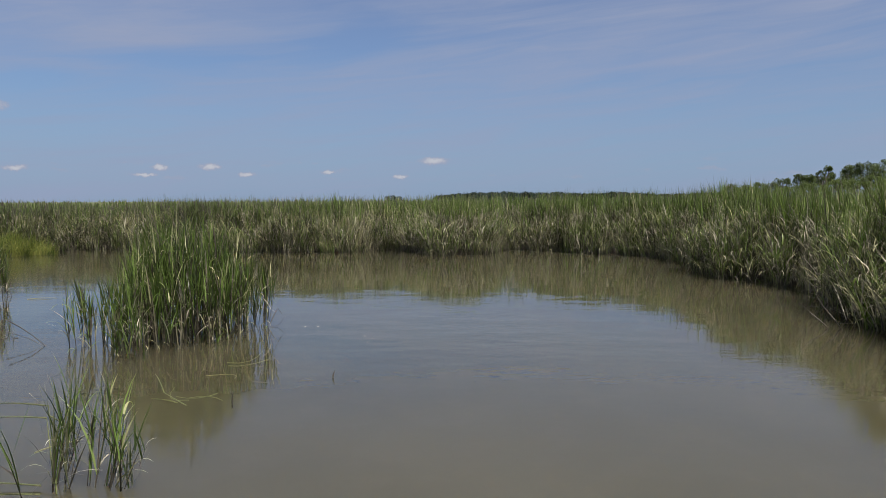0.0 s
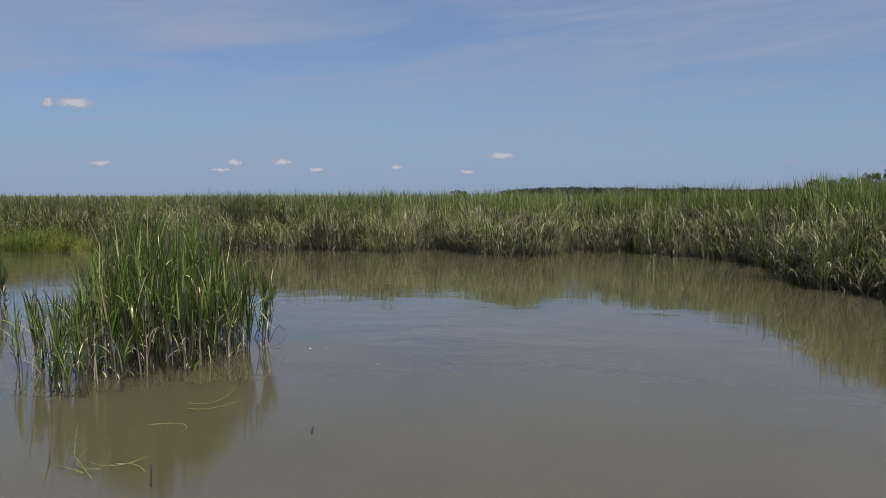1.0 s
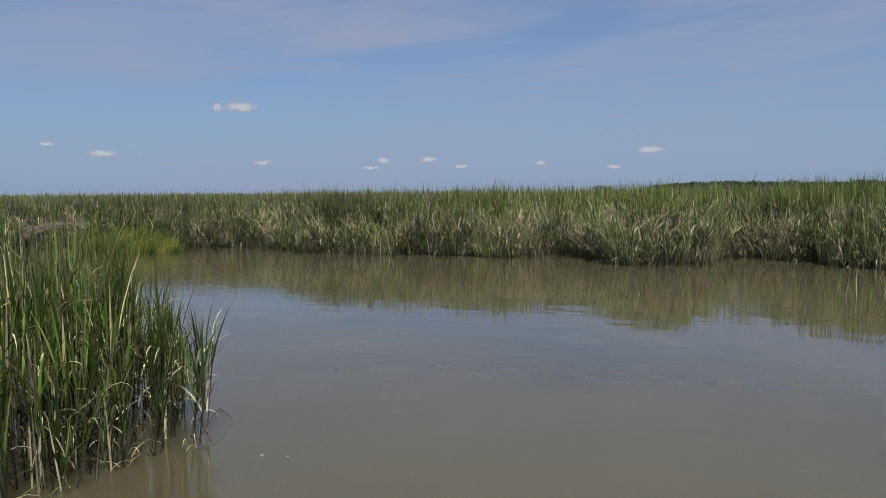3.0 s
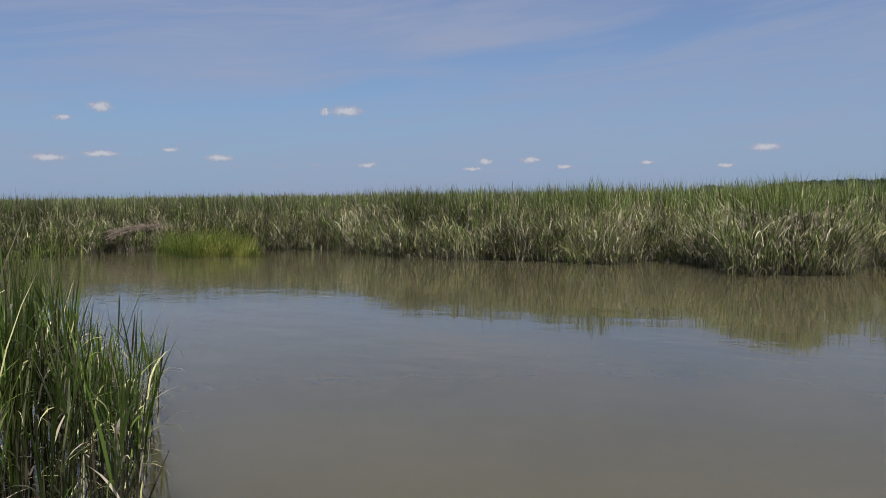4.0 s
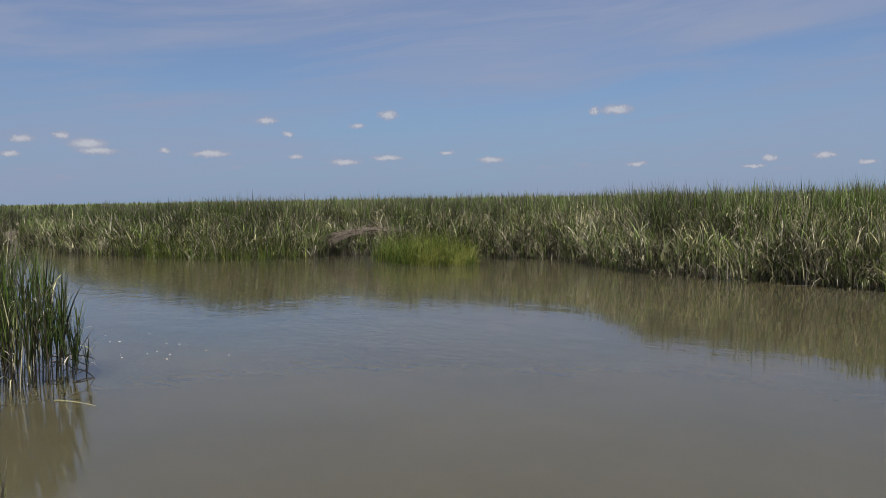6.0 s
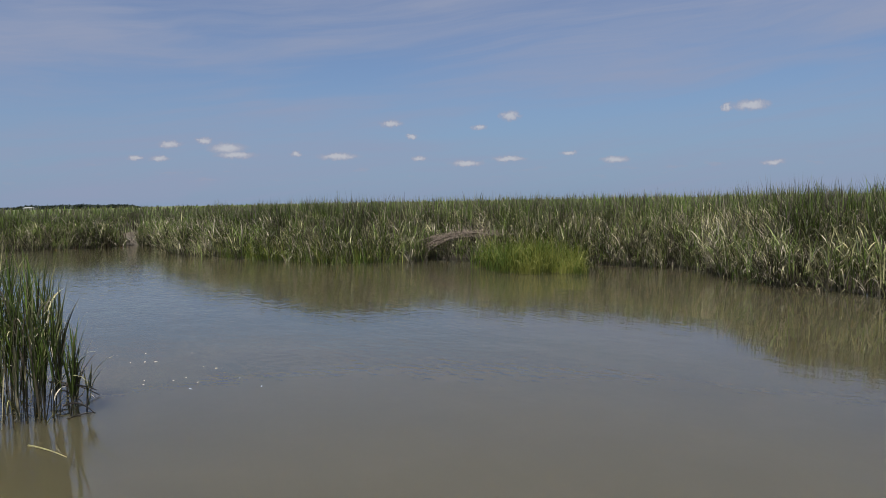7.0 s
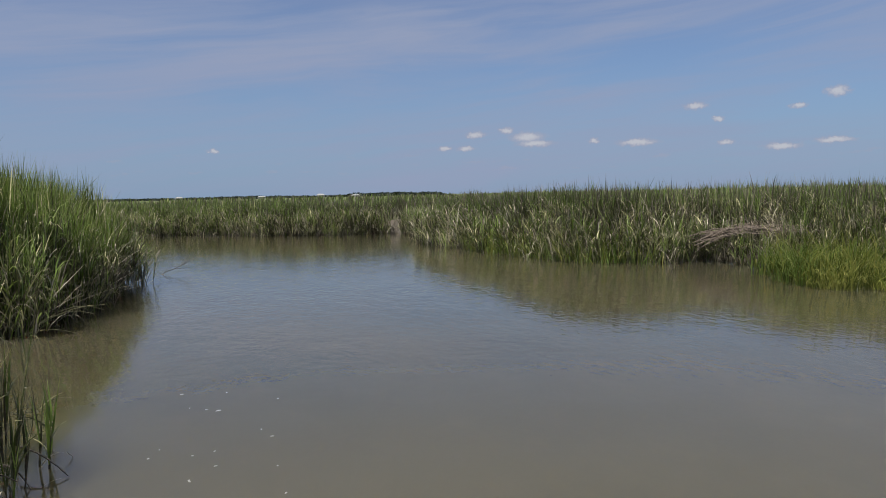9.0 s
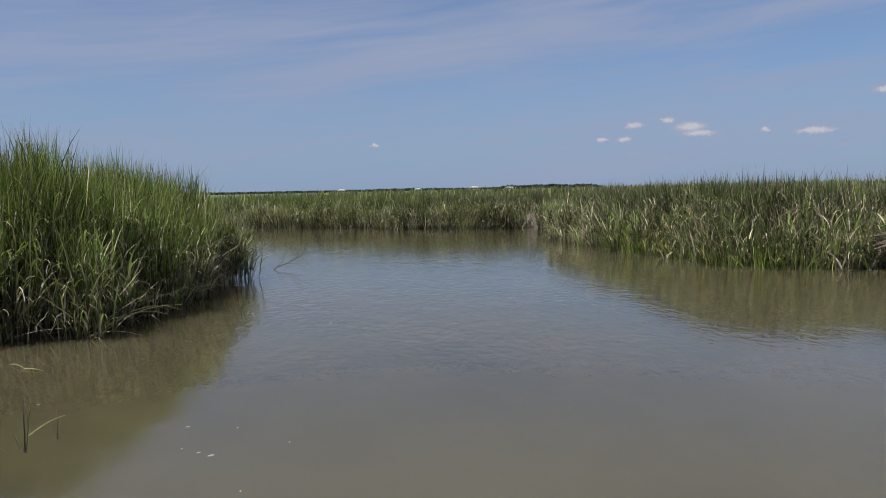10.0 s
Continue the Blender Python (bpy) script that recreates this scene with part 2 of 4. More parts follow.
def part(name, bm, mat, parent=None, label=""):
    me = bpy.data.meshes.new(name)
    bm.to_mesh(me)
    bm.free()
    me.materials.append(mat)
    ob = new(name, me)
    ob.parent = parent
    if label:
        tagged(ob, label)
    return ob


class Blades:
    """Gathers leaf blades: tapered, arching strips, each with its own length, lean and colour."""

    def __init__(self, seed):
        self.rng = np.random.default_rng(seed)
        self.v, self.t, self.s, self.tone, self.along, self.count = [], [], [], [], [], 0

    def add(self, base, az, lean, bend, length, width, segs, slot, tone=None, taper=2.0, twist=0.7):
        n = len(base)
        if n == 0:
            return
        r = self.rng
        s = np.linspace(0, 1, segs + 1)
        mid = (s[1:] + s[:-1]) / 2
        ang = lean[:, None] + bend[:, None] * mid[None] ** 1.4
        step = (length / segs)[:, None]
        out = np.concatenate([np.zeros((n, 1)), np.cumsum(np.sin(ang) * step, 1)], 1)
        up = np.concatenate([np.zeros((n, 1)), np.cumsum(np.cos(ang) * step, 1)], 1)
        p = np.stack([base[:, 0:1] + out * np.cos(az)[:, None], base[:, 1:2] + out * np.sin(az)[:, None], base[:, 2:3] + up], -1)
        turn = az[:, None] + math.pi / 2 + r.normal(0, twist, (n, 1)) * (0.4 + s[None])
        wide = 0.5 * width[:, None] * np.minimum(1, 0.55 + 1.8 * s)[None] * (1 - s[None] ** taper)
        side = np.stack([np.cos(turn) * wide, np.sin(turn) * wide, np.zeros_like(wide)], -1)
        a, b = (p + side)[:, :segs], (p - side)[:, :segs]
        v = np.concatenate([np.stack([a, b], 2).reshape(n, 2 * segs, 3), p[:, segs:]], 1)
        k = 2 * segs + 1
        one = [t for i in range(segs - 1) for t in ((2 * i, 2 * i + 1, 2 * i + 3), (2 * i, 2 * i + 3, 2 * i + 2))]
        one.append((2 * segs - 2, 2 * segs - 1, 2 * segs))
        one = np.array(one)
        tri = (np.arange(n) * k)[:, None, None] + one[None] + self.count
        self.count += n * k
        self.v.append(v.reshape(-1, 3))
        self.t.append(tri.reshape(-1, 3))
        self.s.append(np.repeat(np.broadcast_to(slot, n), len(one)))
        tone = r.random(n) if tone is None else tone
        self.tone.append(np.repeat(tone, k))
        self.along.append(np.tile(np.concatenate([np.repeat(s[:segs], 2), [1.0]]), n))

    def mesh(self, name, mats):
        c = np.concatenate
        return mesh_of(name, c(self.v), c(self.t), mats, c(self.s), c(self.tone), c(self.along))


def wave(x, y, k, seed):
    """A cheap smooth field between about -1 and 1, with features about 1/k metres across."""
    g = np.random.default_rng(seed)
    total = 0
    for i in range(5):
        a, f, ph = g.uniform(0, 6.28), k * g.uniform(0.7, 2.2), g.uniform(0, 6.28)
        total = total + np.sin((x * math.cos(a) + y * math.sin(a)) * f * 6.28 / 2 + ph)
    return total / 2.6


# ---- plan of the creek ----
EAST = [(5.5, -30), (5.2, -5), (5.3, 4), (5.5, 8.7), (5.6, 9.9), (6.25, 11.4), (6.3, 12.6), (6.1, 13.7), (5.8, 14.6), (5.9, 16.0), (6.15, 17.8), (6.2, 19.1),
        (6.1, 20.3), (5.7, 21.4), (4.3, 22.6), (2.9, 23.7), (2.1, 24.2), (1.65, 23.4), (1.4, 22.1), (0.6, 21.7), (-0.4, 21.8), (-0.9, 22.9), (-1.6, 24.3)]
NORTH = [(-1.6, 24.3), (-2.3, 23.9), (-3.0, 22.9), (-4.3, 23.1), (-5.4, 23.1), (-6.1, 23.0), (-7.2, 23.4), (-8.4, 23.2), (-9.6, 24.1), (-11.2, 24.8), (-12.3, 24.8),
         (-14.0, 24.0), (-15.4, 23.2), (-16.6, 22.9), (-17.4, 22.6), (-17.2, 21.3), (-17.9, 20.3), (-19.2, 19.6)]
NORTHWEST = [(-19.2, 19.6), (-20.8, 19.45), (-22.0, 19.2), (-23.3, 18.6), (-25.5, 18.6), (-27.5, 18.7), (-30.5, 19.3), (-31.9, 19.0)]
FAR_LEFT = [(-32.3, 17.8), (-32.0, 15.6), (-33.4, 13.2), (-35.3, 11.0), (-36.6, 8.0), (-37.5, 6.5), (-38.5, 0), (-38, -30)]
POINT = [(-21, -30), (-20, -6), (-19.2, 5), (-18.3, 9.9), (-17.9, 10.9), (-17.2, 11.15), (-15.3, 11.1), (-13.9, 11.08), (-12.6, 10.9),
         (-12.0, 10.2), (-11.8, 8.0), (-10.5, 3.0), (-9, -6), (-8.5, -30)]
CREEK = np.array(EAST[:-1] + NORTH[:-1] + NORTHWEST + FAR_LEFT + POINT, float)


def inside(poly, x, y):
    hit = np.zeros(np.shape(x), bool)
    j = len(poly) - 1
    for i in range(len(poly)):
        (xi, yi), (xj, yj) = poly[i], poly[j]
        cross = (yi > y) != (yj > y)
        hit ^= cross & (x < (xj - xi) * (y - yi) / (yj - yi + 1e-12) + xi)
        j = i
    return hit


def inland(x, y, poly=CREEK):
    """Metres from the water's edge, positive on land."""
    best = np.full(np.shape(x), 1e9)
    for i in range(len(poly)):
        a, b = poly[i - 1], poly[i]
        d = b - a
        u = np.clip(((x - a[0]) * d[0] + (y - a[1]) * d[1]) / (d @ d), 0, 1)
        best = np.minimum(best, (x - a[0] - u * d[0]) ** 2 + (y - a[1] - u * d[1]) ** 2)
    best = np.sqrt(best)
    return np.where(inside(poly, x, y), -best, best)


# height of the grass tops over the water: x, y, metres
TOPS = [(0.4, 21.8, 1.72), (5.5, 8.9, 1.96), (6.4, 12.3, 1.84), (6.7, 18.4, 2.02), (4.1, 25, 1.94), (-1.8, 25, 1.83), (-8, 25, 1.78), (-13, 25, 1.66), (-17.2, 23.5, 1.69),
        (-20, 20.7, 1.76), (-23, 18.8, 1.52), (-32.5, 17.5, 1.38), (-33.5, 13, 1.40), (-36, 8, 1.44), (-17.8, 10.8, 1.92), (-16.5, 10.6, 2.08),
        (-14.8, 10.6, 2.08), (-12.9, 10, 2.22)]


def tops(x, y):
    w = h = 0
    for a, b, c in TOPS:
        q = 1 / ((x - a) ** 2 + (y - b) ** 2 + 0.8) ** 1.5
        w, h = w + q, h + q * c
    return h / w


MUD_SLIPS = [(-32.3, 18.7, 1.1, 0.5), (2.2, 24.5, 0.35, 0.10)]


def shore(x, y):
    """inland(), with a ragged edge."""
    return inland(x, y) + 0.20 * wave(x, y, 0.5, 3) + 0.10 * wave(x, y, 1.6, 5)


def floor_height(x, y):
    d = shore(x, y)
    z = np.where(d > 0.35, 0.26 * (1 - np.exp(-np.maximum(d - 0.35, 0) / 1.0)), np.maximum(d * 0.5 - 0.175, -0.7)) - 0.05 * (d < 0.35)
    for a, b, r, k in MUD_SLIPS:
        g = np.exp(-((x - a) ** 2 + (y - b) ** 2) / (2 * r * r))
        z = z + g * k * np.clip(d * 1.5, 0, 1)
    return z + np.where(d > 0, 0.03 * wave(x, y, 0.9, 4), 0)


def make_ground():
    radii = np.concatenate([np.arange(0.3, 40, 0.3), 40 * 1.12 ** np.arange(0, 42)])
    turns = np.linspace(0, 2 * math.pi, 420, endpoint=False)
    R, A = np.meshgrid(radii, turns, indexing="ij")
    x, y = -12 + R * np.cos(A), 14 + R * np.sin(A)
    z = floor_height(x.ravel(), y.ravel()).reshape(x.shape)
    z = np.where(R > 70, 0.3, z)
    v = np.concatenate([np.stack([x, y, z], -1).reshape(-1, 3), [[-12, 14, floor_height(np.array([-12.0]), np.array([14.0]))[0]]]])
    m, k = len(radii), len(turns)
    i, j = np.meshgrid(np.arange(m - 1), np.arange(k), indexing="ij")
    a, b = i * k + j, i * k + (j + 1) % k
    c, d = a + k, b + k
    tri = np.concatenate([np.stack([a, c, d], -1).reshape(-1, 3), np.stack([a, d, b], -1).reshape(-1, 3),
                          np.stack([np.full(k, m * k), np.arange(k), (np.arange(k) + 1) % k], -1)])
    me = mesh_of("ground", v, tri, [MUD])
    me.polygons.foreach_set("use_smooth", np.ones(len(tri), bool))
    land = np.append(np.clip(inland(x.ravel(), y.ravel()), -5, 5), -5)
    me.attributes.new("inland", "FLOAT", "POINT").data.foreach_set("value", land.astype(np.float32))
    tagged(new("ground", me), "brown tidal mud of a flat salt marsh", "ground", kind="structure")


def make_water():
    bm = bmesh.new()
    bmesh.ops.create_grid(bm, x_segments=1, y_segments=1, size=60)
    for v in bm.verts:
        v.co += Vector((-12, 14, 0))
    ob = part("water", bm, WATER)
    tagged(ob, "calm silty brown creek water with faint ripples", "water", kind="structure")


make_ground()
make_water()


# ---- grass ----
def shore_points(line, count, deep, rng):
    """Points spread along a stretch of shore, up to deep metres inland."""
    line = np.array(line, float)
    d = np.diff(line, axis=0)
    ln = np.hypot(d[:, 0], d[:, 1])
    k = rng.choice(len(ln), count, p=ln / ln.sum())
    u = rng.random(count)[:, None]
    p = line[k] + d[k] * u
    a = rng.uniform(0, 2 * math.pi, count)
    q = p + np.stack([np.cos(a), np.sin(a)], 1) * (deep * np.sqrt(rng.random(count)))[:, None]
    return q[:, 0], q[:, 1]


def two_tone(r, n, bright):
    """Leaf tones: low for mud and painted-in gap shade, high for clean sun-bleached leaves."""
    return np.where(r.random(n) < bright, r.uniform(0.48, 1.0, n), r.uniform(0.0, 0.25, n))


def plants(b, x, y, z, height, lean_az, lean, full, segs, wide=1.0, dead=0.5, slots=(0, 1, 2, 3), low=4, high=5, hang=1.0, fmin=0.15, low_wide=1.0, stray=1.0, shade=0.0, pale=0.6, dry=0.06, slim=1.0, reach=1.0, lit=0.5):
    """Cord grass: a culm, green leaves near its top and, where full, withered leaves hanging lower down."""
    r = b.rng
    n = len(x)
    root = np.stack([x, y, z], 1)
    tall = height - z
    culm = 0.72 * tall
    # mostly dark culms: mud, plus the stand's inner shade put into their colour
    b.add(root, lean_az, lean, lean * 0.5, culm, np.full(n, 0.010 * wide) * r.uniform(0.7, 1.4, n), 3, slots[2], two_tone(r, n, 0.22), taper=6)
    dx, dy, dz = np.cos(lean_az) * np.sin(lean), np.sin(lean_az) * np.sin(lean), np.cos(lean)

    def on_culm(f):
        return root + np.stack([dx, dy, dz], 1) * (f * culm)[:, None]

    own = r.random(n) + shade - 0.12
    for i in range(high):
        f = r.uniform(fmin * r.uniform(0.7, 1.1, n), 0.97)
        ln = (tall - f * culm) * r.uniform(0.75, 1.05, n)
        az = r.uniform(0, 2 * math.pi, n)
        brown = r.random(n) < dry
        b.add(on_culm(f), az, np.abs(r.normal(0.09, 0.07, n)) * stray + lean * 0.5, np.abs(r.normal(0.14, 0.26, n)) * stray, ln,
              r.uniform(0.009, 0.017, n) * wide * slim, segs, np.where(brown, slots[1], np.where(r.random(n) < 0.28 * pale, slots[-1], slots[0])),
              np.clip(0.45 + 2.0 * (0.5 * own + 0.5 * r.random(n) - 0.5), 0, 1) * np.where(brown, 0.45, 1.0))
    if full:
        for i in range(low):
            f = r.uniform(0.02, reach, n) ** 0.85
            az = np.where(r.random(n) < 0.45, lean_az + r.normal(0, 0.6, n), r.uniform(0, 2 * math.pi, n))
            gone = r.random(n) < dead * (1.15 - 0.45 * f)
            ln = r.uniform(0.24, 0.58, n) * hang
            drawn = np.where(r.random(n) < 0.6, r.uniform(1.4, 2.8, n), r.uniform(0.2, 1.4, n))
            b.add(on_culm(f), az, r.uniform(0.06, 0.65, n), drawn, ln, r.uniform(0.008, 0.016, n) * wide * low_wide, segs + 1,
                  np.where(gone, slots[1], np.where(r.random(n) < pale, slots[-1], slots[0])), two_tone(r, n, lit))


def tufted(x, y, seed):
    """Share of clean leaves: high in some tufts, low for painted shade between them."""
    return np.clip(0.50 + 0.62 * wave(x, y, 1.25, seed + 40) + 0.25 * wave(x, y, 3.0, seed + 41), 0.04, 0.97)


def recess(x, y, seed):
    return wave(x, y, 0.30, seed + 30) + 0.4 * wave(x, y, 1.1, seed + 31)


def bank(name, line, seed, label, dense=190, behind=60, deep=2.4, dead=0.62, wide=1.0, fallen=4, low=6, fmin=0.42, out_lean=0.30, high=4, low_wide=1.3, lush=0.0, rough=0.10, skirt=60, hooks=110, pale=0.6, dry=0.05, top=0.0, upright=0.0, fringe=90, crown=False):
    b = Blades(seed)
    r = b.rng
    line = np.array(line, float)
    length = np.hypot(*np.diff(line, axis=0).T).sum()
    x, y = shore_points(line, int(length * 2600), deep, r)
    d = shore(x, y)
    ok = (d > -0.12) & (d < deep)
    # tufts with gaps between them
    ok &= (wave(x, y, 1.3, seed + 12) > -0.6 + 0.7 * (d < 0.35) * r.random(len(x)) - 0.4 * (d > 0.8))
    ok &= ((x + 16.6) ** 2 + (y - 22.7) ** 2 > 0.95 ** 2) | (d > 1.0) | (r.random(len(x)) < 0.05)
    for a, c, q, k in MUD_SLIPS:
        ok &= (x - a) ** 2 + (y - c) ** 2 > q * q * (1 + 0.3 * wave(x, y, 1.5, 13))
    # recesses where the face has slumped and the dark stems behind show
    ok &= (d > 0.45) | (recess(x, y, seed) < 0.5) | (r.random(len(x)) < 0.12)
    x, y, d = x[ok], y[ok], d[ok]
    front = np.flatnonzero(d < 1.2)[:int(length * 1.3 * dense)]
    rear = np.flatnonzero(d >= 1.2)[:int(length * (deep - 1.2) * behind)]
    edge = d[front] < 0.5
    for pick, full, blades in ((front[edge], True, 1), (front[~edge], True, high), (rear, False, high)):
        px, py, pd = x[pick], y[pick], d[pick]
        n = len(px)
        z = np.maximum(floor_height(px, py), -0.12)
        tuft = wave(px, py, 1.1, seed + 14)
        sheer = upright * np.clip((px - 4) / 1.5, 0, 1) * (py < 21)
        h = tops(px, py) * (0.93 + 0.085 * r.normal(0, 1, n).clip(-2.2, 1.5)) * (1 - (0.34 - 0.24 * sheer) * np.exp(-np.maximum(pd, 0) / 0.38)) + rough * tuft
        # edge plants lean out over the water
        g = 0.05
        gx, gy = inland(px + g, py) - inland(px - g, py), inland(px, py + g) - inland(px, py - g)
        out = np.arctan2(-gy, -gx) + r.normal(0, 0.8, n)
        lean = np.abs(r.normal(0.05, 0.08, n)) + out_lean * (1 - 0.75 * sheer) * np.exp(-np.maximum(pd, 0) / 0.3) * r.random(n) ** 1.5
        gone = np.clip(dead + 0.30 * wave(px, py, 0.35, seed + 15) - 0.30 * sheer, 0.1, 0.95)
        west = np.clip((-px - 3) / 5, 0, 1) * (py > 15)
        drier = dry + 0.18 * west
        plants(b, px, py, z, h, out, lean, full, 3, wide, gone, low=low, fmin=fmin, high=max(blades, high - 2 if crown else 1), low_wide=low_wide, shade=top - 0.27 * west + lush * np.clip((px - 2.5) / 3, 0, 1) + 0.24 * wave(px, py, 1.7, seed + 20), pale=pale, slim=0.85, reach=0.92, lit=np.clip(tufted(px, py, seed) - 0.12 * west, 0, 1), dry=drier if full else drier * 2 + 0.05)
    # young shoots and bent leaves along the very edge
    ex, ey = shore_points(line, int(length * 900), 0.6, r)
    ed = shore(ex, ey)
    e = np.flatnonzero((ed > -0.14 - 0.32 * np.maximum(wave(ex, ey, 0.8, seed + 19), 0)) & (ed < 0.2) & (wave(ex, ey, 1.0, seed + 17) > -0.35))[: int(length * skirt)]
    ex, ey = ex[e], ey[e]
    n = len(ex)
    gx, gy = inland(ex + 0.05, ey) - inland(ex - 0.05, ey), inland(ex, ey + 0.05) - inland(ex, ey - 0.05)
    plants(b, ex, ey, np.full(n, -0.10), r.uniform(0.4, 1.25, n), np.arctan2(-gy, -gx) + r.normal(0, 0.9, n),
           np.abs(r.normal(0.12, 0.14, n)), True, 3, wide, 0.5, low=5, high=2, fmin=0.1, low_wide=1.3, stray=1.6)
    # withered and grey-green leaves hooked over on the face of the bank, down to the water
    hx, hy = shore_points(line, int(length * 1600), 0.8, r)
    hd = shore(hx, hy)
    e = np.flatnonzero((hd > -0.12) & (hd < 0.55) & (wave(hx, hy, 1.2, seed + 18) > -0.25) & ((recess(hx, hy, seed) < 0.5) | (r.random(len(hx)) < 0.25)))[: int(length * hooks)]
    hx, hy = hx[e], hy[e]
    n = len(hx)
    gx, gy = inland(hx + 0.05, hy) - inland(hx - 0.05, hy), inland(hx, hy + 0.05) - inland(hx, hy - 0.05)
    kind = np.where(r.random(n) < np.clip(dead - 0.12 + 0.45 * wave(hx, hy, 0.4, seed + 15), 0.05, 0.95), 1, 3)
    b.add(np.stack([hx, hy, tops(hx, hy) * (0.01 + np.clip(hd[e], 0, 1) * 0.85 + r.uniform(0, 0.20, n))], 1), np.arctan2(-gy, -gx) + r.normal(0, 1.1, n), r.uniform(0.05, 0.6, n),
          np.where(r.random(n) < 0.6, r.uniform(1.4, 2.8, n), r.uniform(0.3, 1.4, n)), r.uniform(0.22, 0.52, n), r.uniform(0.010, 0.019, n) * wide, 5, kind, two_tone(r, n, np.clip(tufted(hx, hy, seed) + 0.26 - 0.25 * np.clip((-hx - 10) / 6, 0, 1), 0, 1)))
    # a ragged fringe that leans out and dips into the water
    fx, fy = shore_points(line, int(length * 1500), 0.7, r)
    fd = shore(fx, fy)
    e = np.flatnonzero((fd > -0.10 - 0.28 * np.clip(wave(fx, fy, 0.9, seed + 23), 0, 1) - 0.35 * r.random(len(fx)) ** 5) & (fd < 0.10) & (wave(fx, fy, 1.5, seed + 22) > -0.3) & (recess(fx, fy, seed) < 0.55))[: int(length * fringe)]
    fx, fy = fx[e], fy[e]
    n = len(fx)
    gx, gy = inland(fx + 0.05, fy) - inland(fx - 0.05, fy), inland(fx, fy + 0.05) - inland(fx, fy - 0.05)
    kind = np.where(r.random(n) < 0.45 * dead, 1, np.where(r.random(n) < 0.6, 3, 0))
    b.add(np.stack([fx, fy, r.uniform(-0.06, 0.22, n)], 1), np.arctan2(-gy, -gx) + r.normal(0, 1.0, n), np.abs(r.normal(0.25, 0.25, n)),
          r.uniform(0.1, 2.2, n), r.uniform(0.28, 0.75, n), r.uniform(0.009, 0.017, n) * wide, 4, kind, two_tone(r, n, 0.7))
    # stems that have fallen over the edge
    k = front[d[front] < 0.5][: int(length * fallen)]
    n = len(k)
    gx, gy = inland(x[k] + 0.05, y[k]) - inland(x[k] - 0.05, y[k]), inland(x[k], y[k] + 0.05) - inland(x[k], y[k] - 0.05)
    away = np.arctan2(-gy, -gx) + r.normal(0, 0.9, n)
    b.add(np.stack([x[k], y[k], np.full(n, 0.10)], 1), away, r.uniform(0.75, 1.40, n), r.uniform(0, 0.3, n),
          r.uniform(0.5, 1.25, n), np.full(n, 0.010 * wide), 3, 1, two_tone(r, n, 0.6), taper=4)
    # a drift line of broken stems along the water's edge
    k = front[(d[front] < 0.12)][: int(length * skirt * 0.2)]
    n = len(k)
    b.add(np.stack([x[k], y[k], np.full(n, 0.012)], 1), r.uniform(0, 6.28, n), r.uniform(1.48, 1.56, n), r.uniform(-0.05, 0.02, n),
          r.uniform(0.25, 0.7, n), np.full(n, 0.012 * wide), 2, 1, r.uniform(0, 0.6, n), taper=5)
    me = b.mesh(name, [GREEN, DEAD, STEM, PALE])
    return tagged(new(name, me), label, "marsh grass", kind="stuff")


bank("marsh_grass", EAST[2:], 21, "tall green cord grass with withered grey lower leaves on the muddy bank", 150, dead=0.82, wide=1.2, low=9, fmin=0.68, high=4, lush=-0.20, pale=0.55, dry=0.03, hooks=230, upright=1.0, low_wide=1.0)
bank("marsh_grass", NORTH, 22, "tall cord grass with pale withered leaves hanging over the water", 150, dead=0.52, wide=1.15, low=9, fmin=0.6, high=3, low_wide=1.0, dry=0.10, top=0.0, hooks=240, pale=0.75)
bank("marsh_grass", NORTHWEST + FAR_LEFT[:6], 23, "olive cord grass on a low mud bank across the creek", 105, dead=0.66, wide=1.5, low=7, high=3, fmin=0.6, low_wide=1.1, dry=0.10, top=-0.12, hooks=90, pale=0.35)
bank("marsh_grass", POINT[3:11], 24, "dense upright deep-green cord grass on a point of land", 190, behind=90, wide=1.25, dead=0.34, crown=True, fallen=26, fmin=0.2, low=5, hooks=70, fringe=18, skirt=30, out_lean=0.14, high=5, low_wide=1.0, rough=0.16, pale=0.5, top=-0.12, dry=0.02)


for shore_line, seed in ((EAST[:3], 25), (POINT[10:], 26), (FAR_LEFT[5:], 27), (POINT[:4], 28)):
    bank("marsh_grass", shore_line, seed, "tall cord grass along the creek's edge", 7, behind=4, wide=2.4, low=3, fallen=1, skirt=2, hooks=4, fringe=4)


